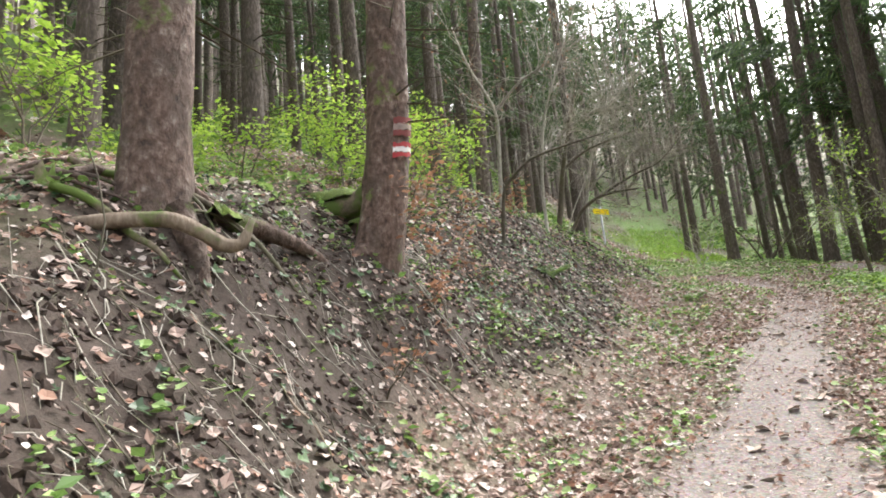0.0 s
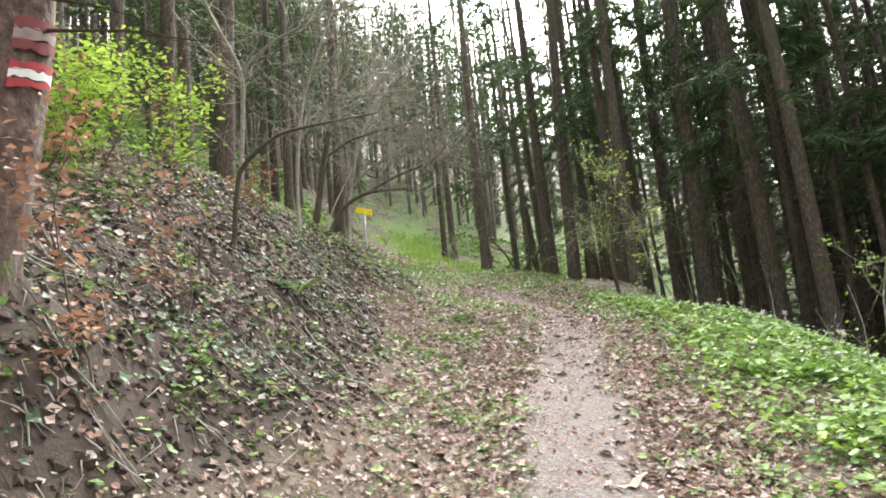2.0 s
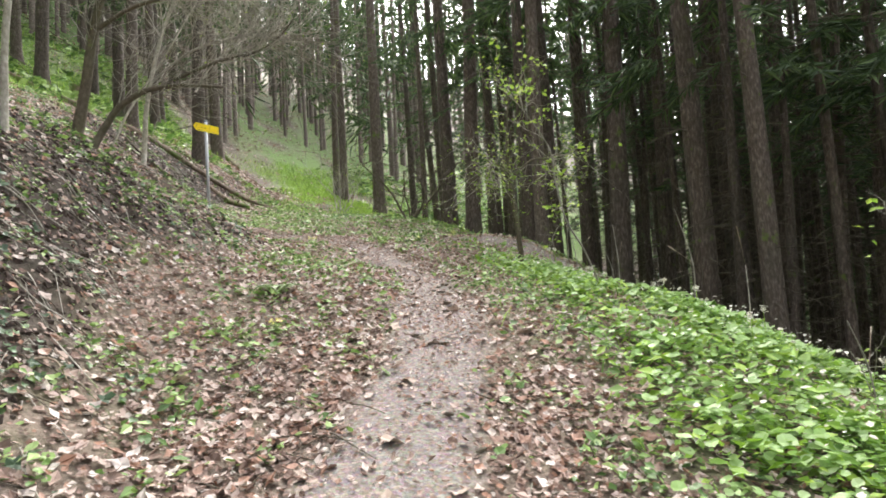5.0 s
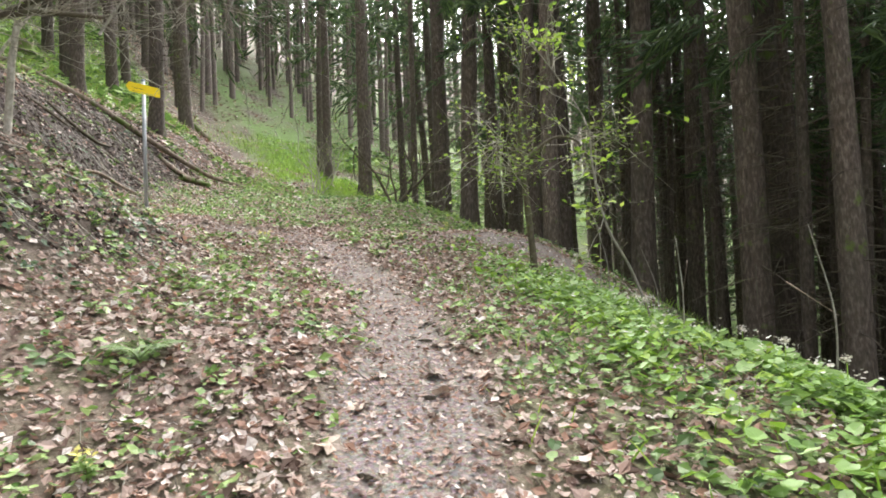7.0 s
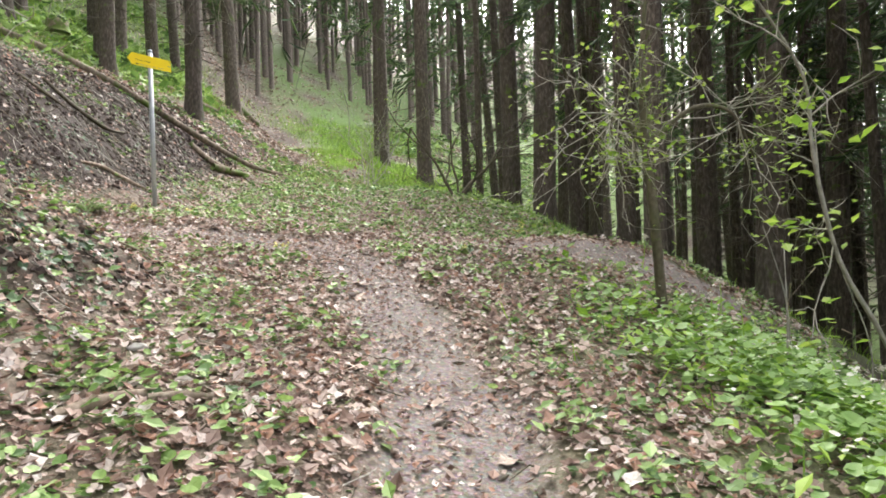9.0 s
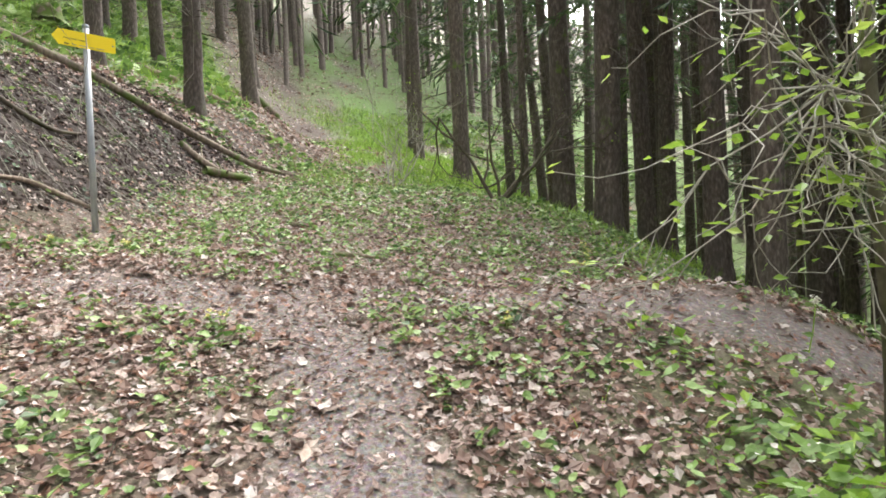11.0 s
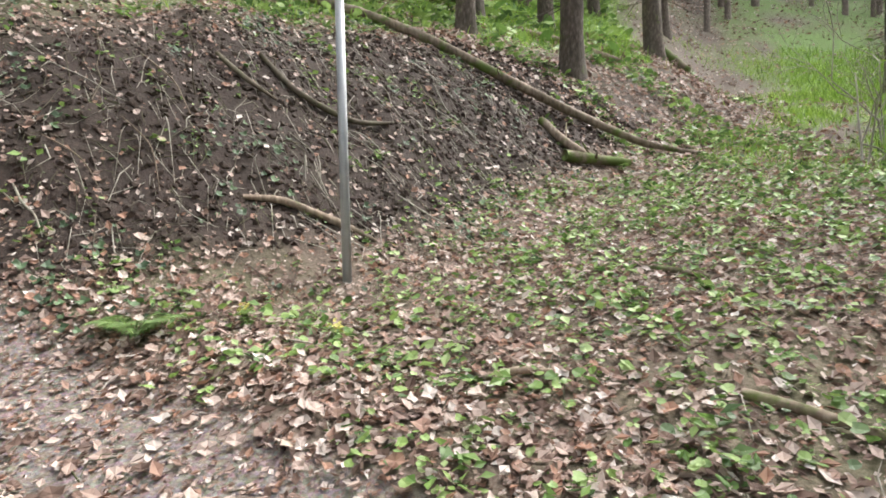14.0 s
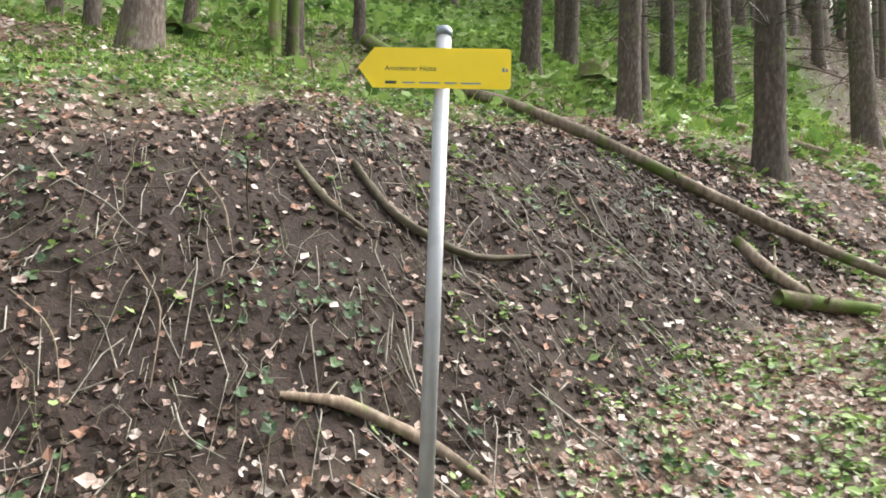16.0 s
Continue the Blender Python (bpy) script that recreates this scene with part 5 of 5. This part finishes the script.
PALELEAF = rough_surface("pale_dead_leaf", [(0.3, (0.36, 0.27, 0.21)), (0.55, (0.55, 0.45, 0.37)), (0.75, (0.68, 0.6, 0.52))], 30, 8, (1, 1, 1), 0.7, 0.4, 0.004, (0.2, 0.12, 0.08), 0.5)
big = lobed_leaf()
n = 0
while n < 260:
    k, u = rng.randint(2, 14), rng.rand()
    x, y = WAY[k] * (1 - u) + WAY[k + 1] * u + rng.normal(0, 1.2, 2)
    if y > 22 or x > crest_at(y) - 0.6:
        continue
    ob = new("fallen_leaf", big)
    ob.matrix_basis = pose(x, y, float(lie(x, y)) + 0.015, rng.normal(0, 14), rng.normal(0, 14), rng.uniform(0, 360)) @ Matrix.Diagonal((*([rng.uniform(0.4, 0.8)] * 3), 1))
    tagged(ob, "large pale dead maple leaf on the ground", "leaf", "large fallen leaves")
    n += 1


# ---- what covers the ground, past counting ----
def scatter(rng, count, box_, weight):
    """Points in the box x0, x1, y0, y1, kept by weight(x, y) in 0..1."""
    out = []
    have = 0
    while have < count:
        x, y = rng.uniform(box_[0], box_[1], 60000), rng.uniform(box_[2], box_[3], 60000)
        keep = rng.rand(60000) < weight(x, y)
        out.append(np.stack([x[keep], y[keep]], 1))
        have += keep.sum()
    return np.concatenate(out)[:count]


def cover(name, count, box_, weight, shape, quads, size, tilt, lift, material, label, seed, follow=True, tuft=1, spread=0.05):
    """tuft: how many stand together, within about spread of one another."""
    rng = np.random.RandomState(seed)
    p = scatter(rng, -(-count // tuft), box_, weight)
    p = (np.repeat(p, tuft, axis=0) + (rng.normal(0, spread, (len(p) * tuft, 2)) if tuft > 1 else 0))[:count]
    x, y = p[:, 0], p[:, 1]
    away = np.clip((line_distance(x, y, WAY) - 3) / 8, 0, 1.2)
    s = np.exp(np.clip(rng.normal(0, 0.4, count), -1, 0.6)) * size * (1 + 0.6 * away)
    z = lie(x, y) + rng.uniform(lift[0], lift[1], count)
    axes = turned(rng, count, tilt, ground_normal(x, y) if follow else None)
    me = strewn(name, shape, quads, np.stack([x, y, z], 1), axes, s)
    return tagged(linked(name, me, material), label, name.replace("_", " "), kind="stuff")


def near(x, y, full=3.5, end=11.0, least=0.12):
    return least + (1 - least) * (1 - smooth(line_distance(x, y, WAY), full, end))


def w_litter(x, y):
    path, grass, earth = zones(x, y)
    patch = 0.55 + 0.45 * smooth(value_noise(x, y, 0.9, 8), -0.3, 0.15)
    verge = np.exp(-((line_distance(x, y, WAY) - 0.75) / 0.45) ** 2)
    return np.clip(near(x, y) * patch * (0.62 + 0.5 * verge) * (1 - (0.92 - 0.25 * smooth(y, 14.5, 16)) * path) * (1 - 0.5 * grass) * (1 - (0.92 - 0.2 * smooth(y, 5, 8) + 0.12 * smooth(y, 14, 17)) * earth), 0, 1)


def w_herb(x, y):
    path, grass, earth = zones(x, y)
    patch = smooth(value_noise(x, y, 1.1, 9) + 0.5 * value_noise(x, y, 0.35, 10), -0.1, 0.35)
    flat = smooth(y, 16.8, 18.5) * (1 - smooth(y, 25, 27)) * smooth(x - section(y, 3), 0.2, 1.2)
    return np.clip(near(x, y) * (0.3 + 0.7 * patch + 0.5 * grass + 0.8 * flat) * (1 - path) * (1 - 0.75 * earth * np.maximum(smooth(y, 15, 18), 1 - smooth(y, 4.5, 6.5))), 0, 1)


def w_meadow(x, y):
    crest = np.interp(y, CREST_Y, CREST_X)
    side = smooth(line_distance(x, y, WAY), 0.9, 1.9)
    return side * smooth(x - crest, -2.7, -1.2) * (1 - smooth(x - crest, 0.6, 1.8)) * (1 - smooth(y, 11.5, 15)) * (0.1 + 0.9 * smooth(value_noise(x, y, 0.8, 11) + 0.5 * value_noise(x, y, 0.3, 17), -0.15, 0.25))


def w_ivy(x, y):
    _, _, earth = zones(x, y)
    toe = section(y, 3)
    bank = smooth(toe - x, -0.9, 0.5) * (1 - smooth(toe - x, 3.0, 5.0))
    patch = smooth(value_noise(x, y, 0.8, 12), 0.0, 0.3)
    return np.clip(bank * (0.1 + 0.9 * patch) * near(x, y, 4, 10, 0.1) * (1 - 0.5 * earth * smooth(y, 16, 18)), 0, 1)


def w_grass(x, y):
    return np.clip(zones(x, y)[1], 0, 1) ** 1.5


def w_path(x, y):
    return zones(x, y)[0] * smooth(value_noise(x, y, 0.5, 13), -0.5, 0.3) * (0.22 + 0.78 * smooth(y, 7, 11))


def w_bank(x, y):
    return zones(x, y)[2]


AREA = (-3.5, 12.0, 1.0, 27.0)
cover("leaf_litter", 84000, AREA, w_litter, CURLED, LEAF_Q, 0.044, 0.4, (0.0, 0.025), DEADLEAF, "brown and pinkish-grey dead leaves covering the ground", 1)
cover("oval_leaf_litter", 56000, AREA, w_litter, OVAL, ROUND_Q, 0.043, 0.35, (0.0, 0.035), DEADLEAF, "curled oval dead beech leaves on the ground", 2)
cover("leaf_crumbs", 90000, (-1.5, 9.5, 1.5, 22), lambda x, y: np.clip(w_path(x, y) + 0.75 * w_litter(x, y), 0, 1), CURLED, LEAF_Q, 0.027, 0.3, (0.0, 0.01), DEADLEAF, "broken bits of dead leaves trodden into the path", 3)
cover("far_litter", 26000, (-12, 24, 24, 80), lambda x, y: 1 - 0.8 * zones(x, y)[1], CURLED, LEAF_Q, 0.06, 0.6, (0.0, 0.05), DEADLEAF, "dead leaves strewn over the upper slope", 12)
cover("upper_bank_litter", 7500, (0.5, 9.5, 24.5, 34), lambda x, y: 0.3 + 0.7 * smooth(value_noise(x, y, 0.9, 15), -0.2, 0.2) * (1 - zones(x, y)[1]), OVAL, ROUND_Q, 0.045, 0.5, (0.0, 0.04), DEADLEAF, "brown dead leaves on the bank under the spruces", 19)
cover("upper_bank_herbs", 5000, (0.5, 9.5, 24.5, 34), lambda x, y: smooth(value_noise(x, y, 1.2, 16), 0.0, 0.3), ROUND, ROUND_Q, 0.05, 0.5, (0.01, 0.07), HERB, "small green herbs on the bank under the spruces", 20, False)
cover("slope_litter", 14000, (-30, -3, -2, 26), lambda x, y: 1 - 0.7 * zones(x, y)[1], OVAL, ROUND_Q, 0.06, 0.5, (0.0, 0.05), DEADLEAF, "dead leaves strewn over the slope above the bank", 14)
cover("soil_clods", 15000, (-2.5, 7.5, 2.5, 26), w_bank, CLOD, CLOD_Q, 0.034, 0.9, (-0.012, 0.004), CLODS, "dark reddish clods of soil on the bare bank", 18)
cover("herb_cover", 52000, AREA, w_herb, ROUND, ROUND_Q, 0.034, 0.45, (0.01, 0.08), HERB, "low green woodland herbs between the dead leaves", 4, False, 8, 0.055)
cover("small_herb_cover", 36000, AREA, w_herb, LEAF, LEAF_Q, 0.05, 0.6, (0.0, 0.08), HERB, "small pointed green leaves of woodland herbs", 5, False, 10, 0.045)
cover("ivy_cover", 5000, (-3, 7.5, 2.5, 24), w_ivy, LOBED, ROUND_Q, 0.045, 0.35, (0.01, 0.06), IVY, "dark glossy ivy leaves creeping over the bank", 6, True, 6, 0.09)
cover("meadow_leaves", 9500, (3, 12, 3, 17), w_meadow, ROUND, ROUND_Q, 0.05, 0.4, (0.04, 0.2), BUTTERBUR, "dense broad light green leaves of the meadow edge", 7, False)
cover("meadow_herbs", 12000, (3, 12, 3, 17), w_meadow, LEAF, LEAF_Q, 0.065, 0.6, (0.02, 0.16), GRASS, "green herbs growing between the broad leaves", 8, False)
cover("grass_turf", 60000, (-4, 18, 3, 42), w_grass, BLADE, BLADE_Q, 0.1, 0.35, (-0.02, 0.0), GRASS, "bright green spring grass", 9, False)
cover("far_undergrowth", 18000, (-16, 26, 0, 44), lambda x, y: w_grass(x, y) * smooth(line_distance(x, y, WAY), 4, 6) * (1 - smooth(x, 5.5, 6.5) * (1 - smooth(x, 14, 16))), ROUND, ROUND_Q, 0.11, 0.5, (0.02, 0.2), HERB, "green undergrowth beneath the trees", 10, False)
cover("track_grass", 40000, (6, 15, 17, 40), lambda x, y: w_grass(x, y), BLADE, BLADE_Q, 0.065, 0.5, (-0.02, 0.0), GRASS, "bright spring grass on the old track", 13, False)
cover("meadow_flowers", 1300, (3, 12, 5, 15), w_meadow, ROUND, ROUND_Q, 0.02, 0.4, (0.18, 0.28), FLOWER, "tiny white flowers in the meadow edge", 11, False)


def twig_litter(name, material, count, seed):
    rng = np.random.RandomState(seed)
    p = scatter(rng, count, (-2.5, 9, 2.5, 24), lambda x, y: np.clip(0.2 * w_litter(x, y) + w_bank(x, y), 0, 1))
    st = Sticks()
    down = ground_normal(p[:, 0], p[:, 1])
    for k, (x, y) in enumerate(p):
        ln, a, r = 0.05 + 0.35 * rng.rand() ** 2.2, rng.uniform(0, 6.28), rng.uniform(0.0015, 0.005)
        if rng.rand() < 0.25:
            ln *= 1.5
            a = math.atan2(down[k, 1], down[k, 0]) + rng.normal(0, 0.4)
        dx, dy = ln * math.cos(a), ln * math.sin(a)
        q = np.array([[x, y], [x + dx * 0.5 + rng.normal(0, 0.16 * ln), y + dy * 0.5 + rng.normal(0, 0.16 * ln)], [x + dx, y + dy]])
        st.add(np.column_stack([q, lie(q[:, 0], q[:, 1]) + [0.0, 0.03, 0.01]]), [r, r, r * 0.5], 3)
    return tagged(linked(name, st.mesh(name), material), "thin dead twigs and rootlets strewn over the bank", "twig litter", kind="stuff")


twig_litter("twig_litter", TWIG, 3200, 15)
twig_litter("dark_twig_litter", TWIG_DARK, 4200, 16)
